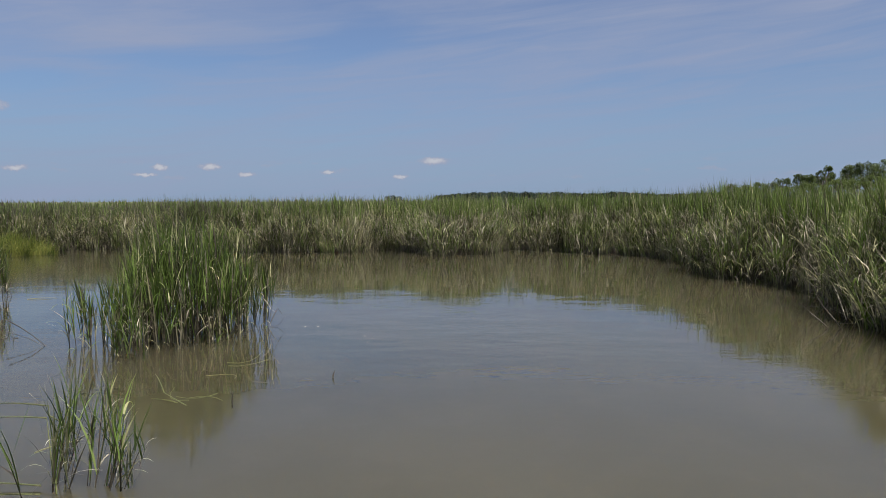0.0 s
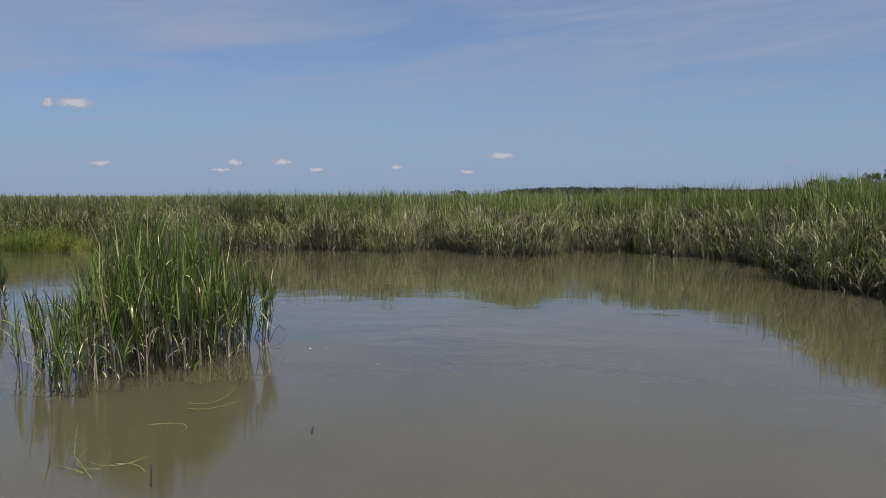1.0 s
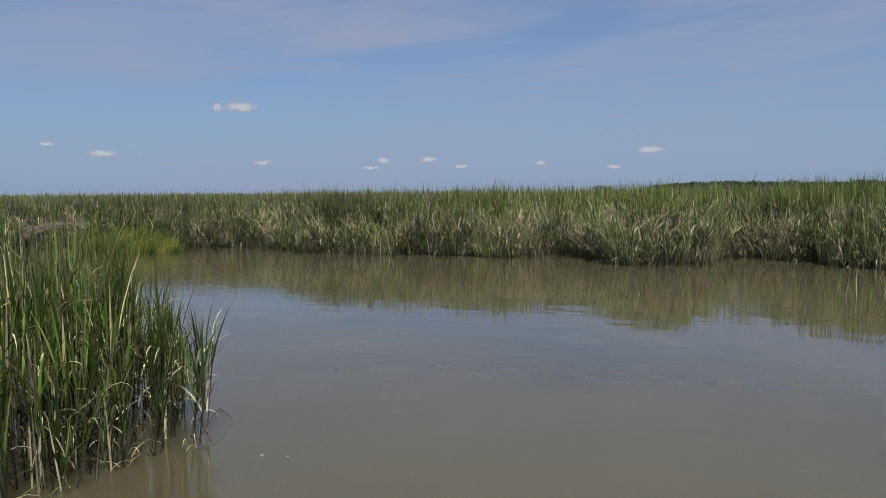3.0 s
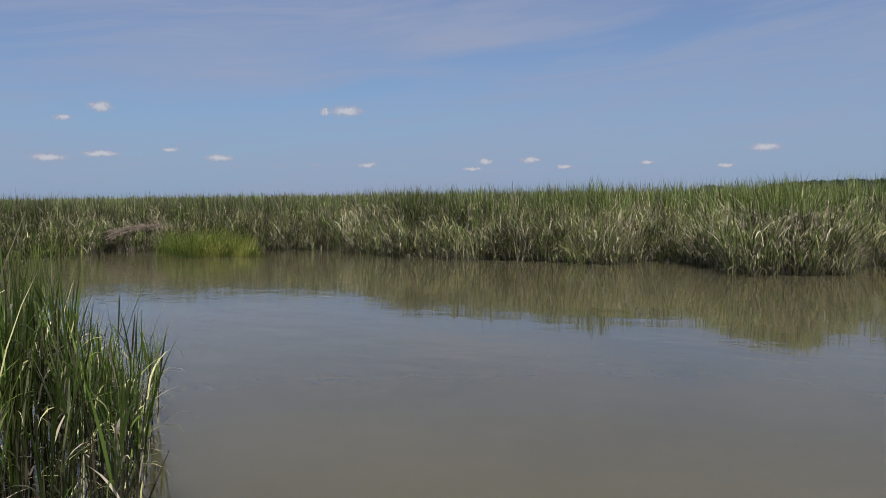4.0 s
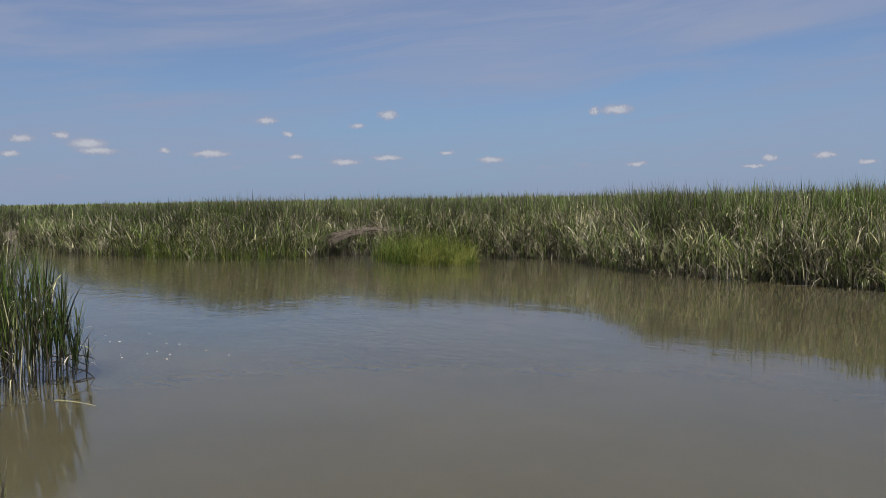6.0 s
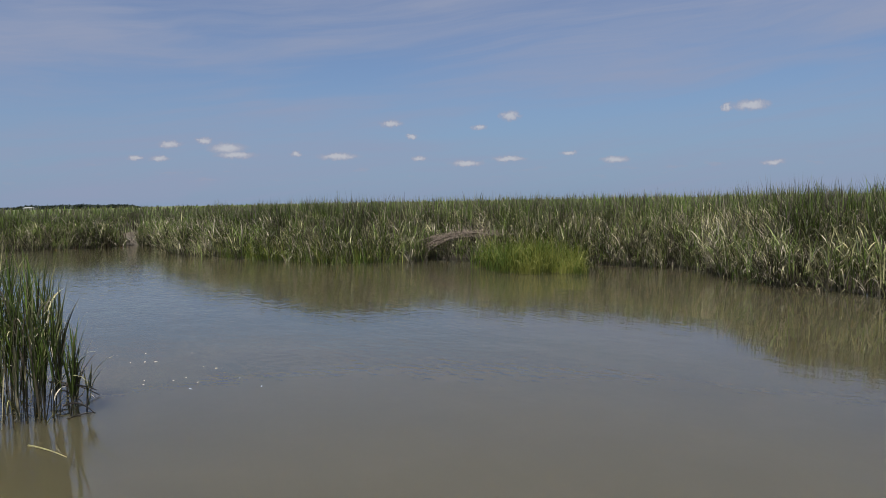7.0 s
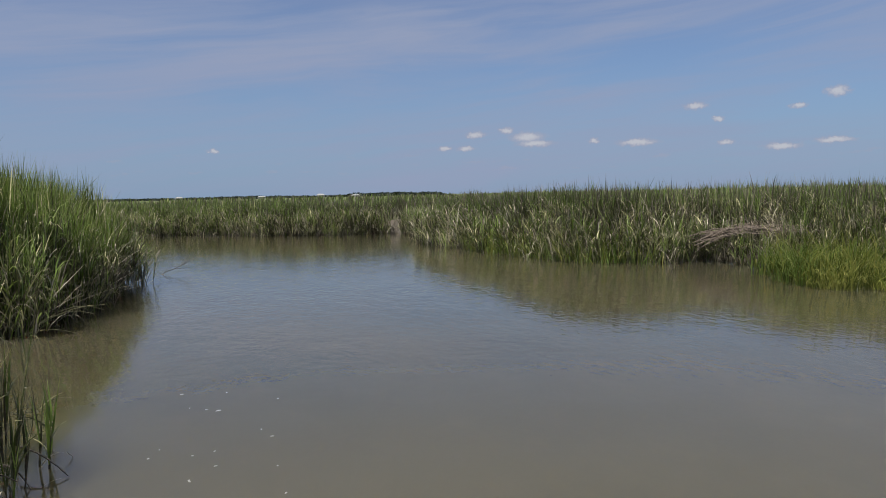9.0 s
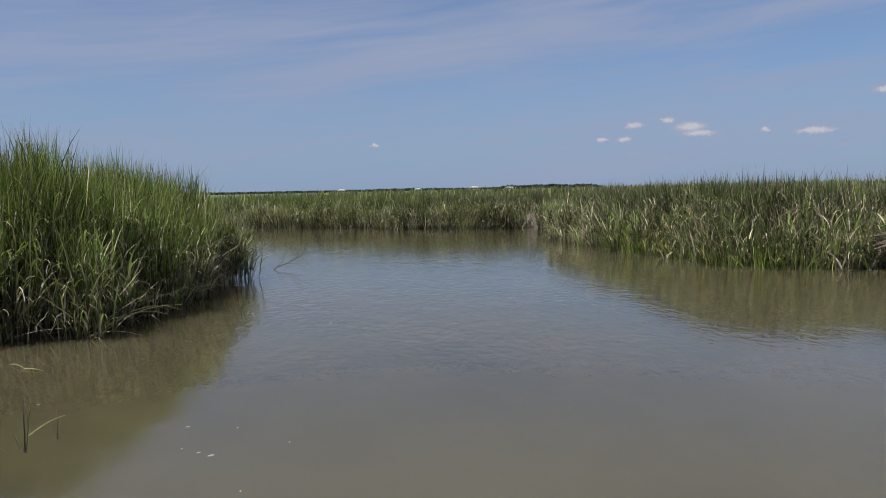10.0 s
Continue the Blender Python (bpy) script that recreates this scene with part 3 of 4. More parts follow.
def open_marsh():
    """The grass behind the banks, thinner with distance."""
    b = Blades(31)
    r = b.rng
    for near, far, density, wide, segs in ((2.2, 7, 11.5, 1.75, 2), (7, 24, 2.6, 3.5, 2), (24, 90, 0.25, 10.0, 2)):
        lo, hi = np.array([-45 - far, -25.0]), np.array([12 + far, 32 + far])
        if far == 90:
            lo, hi = np.array([-120.0, -20.0]), np.array([80.0, 110.0])
        n = int(np.prod(hi - lo) * density)
        x, y = r.uniform(lo[0], hi[0], n), r.uniform(lo[1], hi[1], n)
        d = inland(x, y)
        ok = (d > near) & (d < far) & ((y > 0) | (d < 16))
        x, y = x[ok], y[ok]
        h = tops(x, y) * (0.96 + 0.07 * r.normal(0, 1, len(x)).clip(-2, 1.5))
        plants(b, x, y, np.full(len(x), 0.22), h, r.uniform(0, 6.28, len(x)), np.abs(r.normal(0.04, 0.05, len(x))), False, segs, wide, high=4, shade=-0.10, dry=0.36)
    me = b.mesh("marsh_grass", [GREEN, DEAD, STEM, PALE])
    tagged(new("marsh_grass", me), "wide flat marsh of green and straw-tipped cord grass", "marsh grass", kind="stuff")


open_marsh()


def in_patch(poly, count, rng):
    poly = np.array(poly, float)
    lo, hi = poly.min(0), poly.max(0)
    p = rng.uniform(lo, hi, (count * 6, 2))
    p = p[inside(poly, p[:, 0], p[:, 1])][:count]
    return p[:, 0], p[:, 1]


def clump(name, poly, count, heights, seed, label, dead=0.3, sparse=(), wide=1.0, tilt=0.05, low_leaves=3, rim=0.45, fade=None, pale=0.65, shade=-0.25):
    """A stand of grass growing out of the water, domed from its rim up; fade: the stretch along y over which it thins out."""
    b = Blades(seed)
    r = b.rng
    poly = np.array(poly, float)
    x, y = in_patch(poly, count, r)
    d = np.abs(inland(x, y, poly))
    low, high = heights
    h = low + (high - low) * np.clip(d / rim, 0, 1) ** 0.8
    if fade:
        f = np.clip((y - fade[0]) / (fade[1] - fade[0]), 0, 1)
        keep = r.random(len(x)) > 0.6 * f
        x, y, d, h = x[keep], y[keep], d[keep], (h * (1 - 0.34 * f))[keep]
    for px, py, pr, pn, ph in sparse:
        a, q = r.uniform(0, 6.28, pn), pr * np.sqrt(r.random(pn))
        x, y, d, h = np.append(x, px + q * np.cos(a)), np.append(y, py + q * np.sin(a)), np.append(d, np.full(pn, 0.1)), np.append(h, np.full(pn, ph))
    h = h * (0.94 + 0.13 * r.normal(0, 1, len(x)).clip(-2, 1.3))
    z = np.full(len(x), -0.15)
    c = poly.mean(0)
    away = np.arctan2(y - c[1], x - c[0]) + r.normal(0, 0.8, len(x))
    lean = np.abs(r.normal(0.03, tilt, len(x))) + 1.6 * tilt * np.exp(-d / 0.25)
    plants(b, x, y, z, h, away, lean, True, 5, wide, dead, low=low_leaves, high=4, hang=0.6, stray=0.95, shade=shade, fmin=0.36, pale=pale, slim=0.95)
    # pale torn leaves hanging on the stalks near the water
    n = len(x) // 4
    k = r.integers(0, len(x), n)
    b.add(np.stack([x[k], y[k], r.uniform(0.02, 0.45, n)], 1), r.uniform(0, 6.28, n), r.uniform(0.2, 1.4, n), r.uniform(-0.2, 1.6, n),
          r.uniform(0.10, 0.38, n), r.uniform(0.006, 0.014, n) * wide, 4, np.where(r.random(n) < 0.7, 1, 3), two_tone(r, n, 0.4))
    me = b.mesh(name, [GREEN, DEAD, STEM, PALE])
    return tagged(new(name, me), label, "grass clump", kind="stuff")


clump("grass_clump", [(-3.5, 7.85), (-2.95, 7.8), (-2.6, 8.05), (-2.45, 8.6), (-2.38, 9.0), (-2.35, 9.4), (-2.7, 9.9), (-3.1, 10.2), (-3.5, 10.6), (-3.75, 10.75),
                      (-4.1, 10.5), (-4.0, 9.6), (-3.9, 8.7)], 600, (0.78, 1.48), 41,
      "tall green grass clump standing in the creek with withered stems", 0.32,
      ((-3.97, 8.15, 0.24, 22, 0.80), (-3.1, 7.4, 0.26, 12, 0.62), (-3.35, 7.75, 0.22, 14, 0.85), (-2.30, 9.4, 0.08, 8, 0.95), (-3.52, 10.73, 0.06, 5, 0.72), (-3.35, 10.45, 0.08, 5, 1.0)),
      1.12, fade=(9.3, 10.3), low_leaves=3)
clump("grass_clump", [(-8.4, 11.5), (-7.45, 11.6), (-7.33, 12.0), (-7.33, 12.25), (-7.6, 12.3), (-8.2, 12.2)], 150, (1.05, 1.48), 42,
      "dark green grass clump in shallow water with muddy stems", 0.5, ((-8.12, 12.26, 0.08, 4, 1.0), (-7.42, 12.30, 0.06, 5, 0.9), (-7.75, 12.42, 0.06, 3, 0.56), (-8.1, 12.45, 0.06, 3, 0.6), (-7.5, 12.45, 0.03, 2, 0.4)),
      1.05, 0.04, low_leaves=2, pale=1.6)
clump("grass_clump", [(-3.2, 3.5), (-2.35, 3.68), (-2.1, 3.93), (-2.35, 4.18), (-3.2, 4.28)], 8, (0.7, 0.9), 43,
      "sparse thin grass clump rising from the brown water", 0.5, ((-2.18, 4.02, 0.07, 9, 0.72), (-1.98, 4.05, 0.07, 7, 0.66), (-1.84, 4.0, 0.08, 6, 0.5)), 0.95, 0.12, 2)


def meadow_patch():
    b = Blades(51)
    r = b.rng
    x, y = in_patch([(-14.6, 21.6), (-13.5, 21.38), (-12.7, 21.47), (-11.9, 21.78), (-11.6, 22.2), (-11.95, 22.6), (-12.5, 22.9), (-13.2, 23.8), (-14.6, 23.7), (-14.85, 22.7)], 3300, r)
    ok = wave(x, y, 1.4, 53) > -0.45
    x, y = x[ok], y[ok]
    n = len(x)
    h = (0.76 + 0.18 * wave(x, y, 0.9, 52)) * np.clip((-10.9 - x) / 2.2, 0.4, 1)
    lean_to = np.arctan2(-0.6, 0.8) + r.normal(0, 0.9, n)
    green = np.clip((-12.8 - x) / 1.5, 0.15, 0.55) + 0.2 * wave(x, y, 1.1, 54)
    b.add(np.stack([x, y, np.full(n, -0.02)], 1), lean_to, np.abs(r.normal(0.16, 0.18, n)), r.uniform(0.3, 2.4, n),
          h * r.uniform(0.45, 1.35, n), r.uniform(0.010, 0.020, n), 5, np.where(r.random(n) < green, 1, 0), two_tone(r, n, np.clip(0.50 + 0.5 * wave(x, y, 1.6, 59), 0.1, 0.9)))
    tagged(new("meadow_grass", b.mesh("meadow_grass", [YOUNG, GREEN])), "low bright yellow-green grass tuft at the water's edge", "marsh grass", kind="stuff")


meadow_patch()


def fan_tuft():
    """One bright tuft that leans out fanwise over the water."""
    b = Blades(55)
    r = b.rng
    n = 90
    x, y = -5.95 + r.normal(0, 0.10, n), 23.4 + r.normal(0, 0.08, n)
    az = np.where(r.random(n) < 0.65, math.pi + r.normal(0, 0.5, n), r.uniform(0, 6.28, n))
    b.add(np.stack([x, y, np.full(n, -0.05)], 1), az, np.abs(r.normal(0.28, 0.2, n)), r.uniform(0.1, 0.9, n), r.uniform(0.6, 1.25, n),
          r.uniform(0.012, 0.022, n), 5, np.where(r.random(n) < 0.4, 1, 0))
    tagged(new("grass_tuft", b.mesh("grass_tuft", [GREEN, YOUNG])), "bright green tuft fanning out over the water", "grass tuft", kind="stuff")


def low_fringe():
    """Shorter yellowish grass along the foot of the bank past the drift reeds."""
    b = Blades(56)
    r = b.rng
    x, y = shore_points([(-17.2, 20.9), (-17.9, 20.2), (-19.2, 19.5), (-22.0, 19.1), (-23.3, 18.5)], 9000, 0.7, r)
    d = shore(x, y)
    k = np.flatnonzero((d > -0.3) & (d < 0.3) & (wave(x, y, 0.9, 57) > -0.4))[:1500]
    x, y = x[k], y[k]
    n = len(x)
    b.add(np.stack([x, y, np.full(n, -0.05)], 1), r.uniform(0, 6.28, n), np.abs(r.normal(0.25, 0.2, n)), r.uniform(0.2, 1.7, n),
          r.uniform(0.35, 0.95, n), r.uniform(0.010, 0.020, n), 4, np.where(r.random(n) < 0.55, 1, 0))
    tagged(new("meadow_grass", b.mesh("meadow_grass", [YOUNG, GREEN])), "short yellow-green grass fringe at the foot of the bank", "marsh grass", kind="stuff")


def water_shoots():
    """Thin young shoots standing in the shallows."""
    b = Blades(58)
    r = b.rng
    for cx, cy, k in ((2.64, 17.37, 7), (3.05, 17.68, 8), (3.61, 17.28, 9), (3.87, 17.33, 6)):
        n = k * 2
        x, y = cx + r.normal(0, 0.22, n), cy + r.normal(0, 0.15, n)
        b.add(np.stack([x, y, np.full(n, -0.05)], 1), r.uniform(0, 6.28, n), np.abs(r.normal(0.10, 0.10, n)), r.uniform(0, 0.5, n),
              r.uniform(0.2, 0.5, n), r.uniform(0.007, 0.012, n), 4, np.where(r.random(n) < 0.3, 1, 0))
    # lone forked sprigs
    for cx, cy, h in ((-9.10, 12.20, 0.50), (-8.74, 12.20, 0.42), (-9.32, 12.28, 0.25)):
        n = 4
        b.add(np.stack([np.full(n, cx), np.full(n, cy), np.full(n, -0.08)], 1), np.array([1.5, -1.4, 1.2, -1.8]), np.array([0.12, 0.15, 0.03, 0.3]),
              np.array([0.05, 0.1, 0.0, 0.2]), h * np.array([0.9, 0.75, 1.15, 0.5]), np.full(n, 0.009), 4, 1, np.array([0.1, 0.2, 0.05, 0.3]))
    tagged(new("water_shoots", b.mesh("water_shoots", [GREEN, DEAD])), "thin green shoots standing in the shallows", "marsh grass", kind="stuff")


fan_tuft()
low_fringe()
water_shoots()


# ---- trees and far woods ----
def leaf_cloud(b, centres, radii, count, size):
    r = b.rng
    k = r.integers(0, len(centres), count)
    v = r.normal(0, 1, (count, 3))
    v /= np.linalg.norm(v, axis=1)[:, None]
    p = centres[k] + v * (radii[k] * r.uniform(0.5, 1.0, count) ** 0.5)[:, None] * np.array([1, 1, 0.75])
    b.add(p, r.uniform(0, 6.28, count), r.uniform(0.3, 2.4, count), r.uniform(-0.4, 0.8, count), size * r.uniform(0.7, 1.5, count),
          size * r.uniform(0.5, 0.9, count), 2, 0, taper=2.5)


def limb(bm, a, c, ra, rc, sides=6):
    a, c = Vector(a), Vector(c)
    q = (c - a).to_track_quat("Z", "Y").to_matrix()
    rings = []
    for p, rad in ((a, ra), ((a + c) / 2 + q @ Vector((rad_jit(), rad_jit(), 0)) * ra, (ra + rc) / 2), (c, rc)):
        rings.append([bm.verts.new(p + q @ Vector((math.cos(t) * rad, math.sin(t) * rad, 0))) for t in [i * 2 * math.pi / sides for i in range(sides)]])
    for lo, hi in zip(rings, rings[1:]):
        for i in range(sides):
            bm.faces.new((lo[i], lo[(i + 1) % sides], hi[(i + 1) % sides], hi[i]))
    bm.faces.new(rings[-1])


def rad_jit():
    return random.uniform(-0.6, 0.6)


def tree(x, y, height, spread, seed, label, name="tree", mat=LEAF, leaves=4800, leaf=0.135, trunk=True):
    random.seed(seed)
    root = new(name)
    root.location = (x, y, 0.25)
    tagged(root, label, "tree" if name == "tree" else "shrub", "trees behind the marsh")
    bm = bmesh.new()
    fork = height * (0.45 if trunk else 0.12)
    limb(bm, (0, 0, -0.3), (random.uniform(-.2, .2), random.uniform(-.2, .2), fork), height * 0.03, height * 0.02)
    part("trunk", bm, BARK, root)
    ends = []
    bm = bmesh.new()
    for i in range(24 if trunk else 16):
        a, lift = random.uniform(0, 6.28), random.uniform(0.0, 1.0)
        z = fork + (height - fork) * (0.15 + 0.75 * lift)
        reach = spread * (1 - 0.55 * lift) * random.uniform(0.55, 1.0)
        e = (math.cos(a) * reach, math.sin(a) * reach, z)
        limb(bm, (0, 0, fork * random.uniform(0.75, 1.0)), e, height * 0.014, height * 0.005, 5)
        ends.append((*e, spread * random.uniform(0.13, 0.28)))
    ends.append((random.uniform(-.3, .3) * spread, random.uniform(-.3, .3) * spread, height - spread * 0.25, spread * 0.28))
    part("limbs", bm, BARK, root)
    ends = np.array(ends)
    b = Blades(seed)
    leaf_cloud(b, ends[:, :3], ends[:, 3], leaves, leaf)
    crown = new("crown", b.mesh("crown", [mat]))
    crown.parent = root
    return root


def far_place(left, distance):
    return -math.sin(radians(left)) * distance, math.cos(radians(left)) * distance


# the wood's edge: degrees left of +y, distance, elevation of the top, crown radius
for i, (a, dist, e, sp) in enumerate([(-21.4, 150, 1.20, 1.9), (-22.4, 145, 1.15, 2.4), (-23.4, 142, 1.28, 2.2), (-24.1, 140, 1.32, 2.2), (-24.8, 135, 1.55, 2.2), (-25.9, 125, 1.85, 2.0),
                                      (-26.6, 118, 1.75, 2.0), (-27.4, 112, 2.42, 1.7), (-28.3, 110, 2.05, 2.2), (-29.1, 105, 2.35, 2.2),
                                      (-29.9, 100, 2.55, 2.4), (-30.9, 96, 2.75, 2.6), (-32.2, 92, 2.9, 2.6), (-33.8, 90, 3.0, 2.6)]):
    x, y = far_place(a, dist)
    tree(x, y, 1.35 + dist * math.tan(radians(e - 0.06)), sp * 0.95, 60 + i, "dark green broad-leaved tree at the marsh edge")
for i in range(26):
    a = -22.6 - i * 0.46
    dist = 114 - i * 1.5 + 5 * math.sin(i * 2.4)
    x, y = far_place(a, dist)
    tree(x, y, 1.2 + dist * math.tan(radians(0.62 + 0.066 * i + 0.12 * math.sin(i * 1.7))), 1.7, 190 + i, "rounded light green shrub below the trees", "shrub", SHRUB_LEAF, 1900, 0.13, False)
x, y = far_place(3.8, 170)
tree(x, y, 1.1 + 170 * math.tan(radians(0.46)), 3.2, 120, "small lone bush rising over the marsh", "shrub", FAR_LEAF, 900, 0.3, False)


def far_wood(seed, a0, a1, distance, low, high, label):
    b = Blades(seed)
    r = b.rng
    n = int(abs(a1 - a0) * 26)
    a = np.linspace(a0, a1, n)
    profile = low + (high - low) * (0.5 + 0.5 * np.clip(wave(a, a * 0, 0.16, seed + 1), -1, 1)) * (0.7 + 0.3 * wave(a, a * 0, 1.1, seed + 2)) * (0.96 + 0.08 * r.random(n))
    profile *= np.clip(np.minimum(np.arange(n), n - np.arange(n)) / 14, 0.25, 1)
    h = np.maximum(profile, 1.5)
    d = distance + r.uniform(-25, 25, n)
    c = np.stack([-np.sin(np.radians(a)) * d, np.cos(np.radians(a)) * d, h * 0.55], 1)
    leaf_cloud(b, np.concatenate([c, c * [1, 1, 0.5]]), np.concatenate([h * 0.5, h * 0.5]), n * 40, distance * 0.0016)
    b.add(c * [1, 1, 0], r.uniform(0, 6.28, n), np.abs(r.normal(0, 0.05, n)), np.zeros(n), h * r.uniform(0.75, 0.95, n), np.full(n, distance * 0.012), 3, 0, taper=5)
    tagged(new("far_wood", b.mesh("far_wood", [FAR_LEAF])), label, "woods", kind="stuff")


far_wood(131, 1.0, -23.0, 450, 5.6, 8.4, "low dark wood on the far edge of the marsh")
far_wood(141, 76.0, 84.0, 900, 3.6, 5.8, "distant dark wooded rise beyond the marsh")
far_wood(151, 83.0, 112.0, 900, 2.4, 4.0, "distant line of dark trees beyond the marsh")


def box(bm, lo, hi):
    m = Matrix.LocRotScale(((lo[0] + hi[0]) / 2, (lo[1] + hi[1]) / 2, (lo[2] + hi[2]) / 2), None, (hi[0] - lo[0], hi[1] - lo[1], hi[2] - lo[2]))
    bmesh.ops.create_cube(bm, size=1, matrix=m)


def house(a, dist, wide, tall):
    x, y = far_place(a, dist)
    x, y = x - 4.9, y + 14.6
    root = tagged(new("house"), "white far-off house with a pale roof", "house", "houses beyond the marsh")
    root.matrix_world = pose(x, y, 0.3, 0, 0, a)
    bm = bmesh.new()
    box(bm, (-wide / 2, -4, 0), (wide / 2, 4, tall * 0.6))
    wall = part("wall", bm, PAINT, root)
    bm = bmesh.new()
    w = wide / 2 + 0.5
    v = [bm.verts.new(p) for p in ((-w, -4.5, tall * .6), (w, -4.5, tall * .6), (w, 4.5, tall * .6), (-w, 4.5, tall * .6), (-w + 2, 0, tall), (w - 2, 0, tall))]
    for f in ((0, 1, 5, 4), (2, 3, 4, 5), (0, 4, 3), (1, 2, 5), (3, 2, 1, 0)):
        bm.faces.new([v[i] for i in f])
    part("roof", bm, ROOF, root, "pale sheet roof")
    for i in range(3):
        bm = bmesh.new()
        cx = (i - 1) * wide * 0.3
        box(bm, (cx - .6, -4.06, tall * .2), (cx + .6, -4.0, tall * .45))
        part("window", bm, PANE, root)


house(96.9, 780, 7, 3.6)
house(91.0, 780, 8, 2.9)
house(86.6, 760, 8, 4.0)
house(83.9, 780, 9, 2.7)


# ---- driftwood, twigs, foam ----
def tube(points, radius, sides=5):
    bm = bmesh.new()
    rings = []
    pts = [Vector(p) for p in points]
    for i, p in enumerate(pts):
        t = (pts[min(i + 1, len(pts) - 1)] - pts[max(i - 1, 0)]).normalized()
        q = t.to_track_quat("Z", "Y").to_matrix()
        r = radius * (1 - 0.6 * i / (len(pts) - 1))
        rings.append([bm.verts.new(p + q @ Vector((math.cos(k * 2 * math.pi / sides) * r, math.sin(k * 2 * math.pi / sides) * r, 0))) for k in range(sides)])
    for lo, hi in zip(rings, rings[1:]):
        for i in range(sides):
            bm.faces.new((lo[i], lo[(i + 1) % sides], hi[(i + 1) % sides], hi[i]))
    bm.faces.new(rings[0][::-1])
    bm.faces.new(rings[-1])
    return bm


def reed_pile():
    """A mat of drift reeds that sweeps down from the bank over a hollow."""
    random.seed(7)
    root = tagged(new("drift_reed_pile"), "tangled mat of dry pinkish-grey drift reeds over a dark hollow", "driftwood")
    root.matrix_world = pose(-16.42, 22.62, 0.09, 0, 0, 37)
    for i in range(46):
        end = random.gauss(1.15, 0.4)
        start = random.gauss(-0.80, 0.22)
        y0, y1 = random.gauss(-0.05, 0.13), random.gauss(0.10, 0.22)
        z0, z1 = random.gauss(0.30, 0.08), random.gauss(0.63, 0.045)
        n = 7
        pts = []
        for k in range(n):
            u = k / (n - 1)
            pts.append((start + (end - start) * u, y0 + (y1 - y0) * u, z0 + (z1 - z0) * math.sin(min(1, u / 0.5) * math.pi / 2) + 0.035 * math.sin(7 * u + i * 2.1)))
        part("reed", tube(pts, random.uniform(0.005, 0.011)), DRIFT, root)


reed_pile()


def branch(name, x, y, az, pts, radius, label, twigs=()):
    root = tagged(new(name), label, "branch")
    root.matrix_world = pose(x, y, 0, 0, 0, az)
    part("stem", tube(pts, radius), TWIG, root)
    for t in twigs:
        part("twig", tube(t, radius * 0.5), TWIG, root)
    return root


branch("dead_branch", 4.82, 8.95, 150, [(0, 0, -.1), (.12, .02, .06), (.28, 0, .19), (.40, .03, .30)], 0.010, "thin dark dead branch leaning out of the water")
branch("dead_branch", 4.98, 8.98, 146, [(0, 0, -.1), (.12, .05, .10), (.26, .02, .26), (.34, 0, .38)], 0.009, "thin dark dead branch leaning out of the water")
branch("dead_branch", -19.1, 11.45, 0, [(0, 0, -.1), (-.05, .12, .04), (-.1, .3, .10), (-.1, .5, .20), (-.15, .72, .33)], 0.009, "leafless forked twig lying off the grassy point",
       ([(-.05, .12, .04), (-.05, .25, .16), (0, .30, .30)], [(-.1, .3, .10), (-.1, .42, .11), (-.15, .6, .10)], [(-.1, .5, .20), (-.1, .55, .32), (-.05, .62, .42)],
        [(-.1, .4, .15), (-.2, .5, .24), (-.25, .62, .24)]))
branch("bent_reed", -4.40, 8.08, 0, [(-.55, .18, .26), (-.38, .12, .20), (-.18, .05, .10), (.02, 0, -.04)], 0.007, "dark broken reed bent down into the water",
       ([(-.50, .05, .16), (-.25, .03, .09), (.02, 0, -.03)],))
branch("dead_branch", -2.54, 9.74, 15, [(0, 0, -.12), (.01, .02, .0), (.05, .06, .12), (.09, .10, .24)], 0.008, "dark dead stalk leaning out of the water")
branch("dead_branch", -3.60, 10.68, 30, [(0, 0, .0), (.05, .0, .012), (.10, .01, .01), (.10, .0, .09), (.12, .0, .14)], 0.006, "thin dark hooked twig at a grass clump")
branch("dead_branch", -2.20, 9.25, 60, [(0, 0, .05), (.08, .0, .16), (.16, .02, .22), (.24, .02, .14)], 0.006, "thin dark bent twigs at a grass clump",
       ([(.0, .0, .0), (.10, -.05, .02), (.22, -.06, .13)], [(.0, .02, .0), (.06, .10, .08), (.04, .16, .20)]))
branch("stick", -1.0, 6.55, 40, [(0, 0, -.15), (0, 0, .02), (.015, 0, .06)], 0.009, "short dark stick poking out of the water")
branch("stick", -1.64, 5.6, 0, [(0, 0, -.15), (0, 0, .05), (.004, 0, .13)], 0.008, "short dark stick poking out of the water")


def floating_reeds(x, y, az, count, spread, label, mat=DRIFT):
    random.seed(int(abs(x * 100)))
    root = tagged(new("floating_reeds"), label, "debris")
    root.matrix_world = pose(x, y, 0, 0, 0, az)
    for i in range(count):
        ln = random.uniform(0.2, 0.5)
        bow = random.uniform(-0.16, 0.16)
        lift = random.uniform(0.0, 0.10)
        pts = [((k / 4 - 0.5) * ln, bow * (k / 4 - 0.5) ** 2 * 4, 0.004 + lift * (k / 4) ** 2) for k in range(5)]
        ob = part("reed", tube(pts, 0.0035, 4), mat, root)
        ob.matrix_basis = pose(random.gauss(0, spread), random.gauss(0, spread), 0, 0, 0, random.gauss(0, 55))


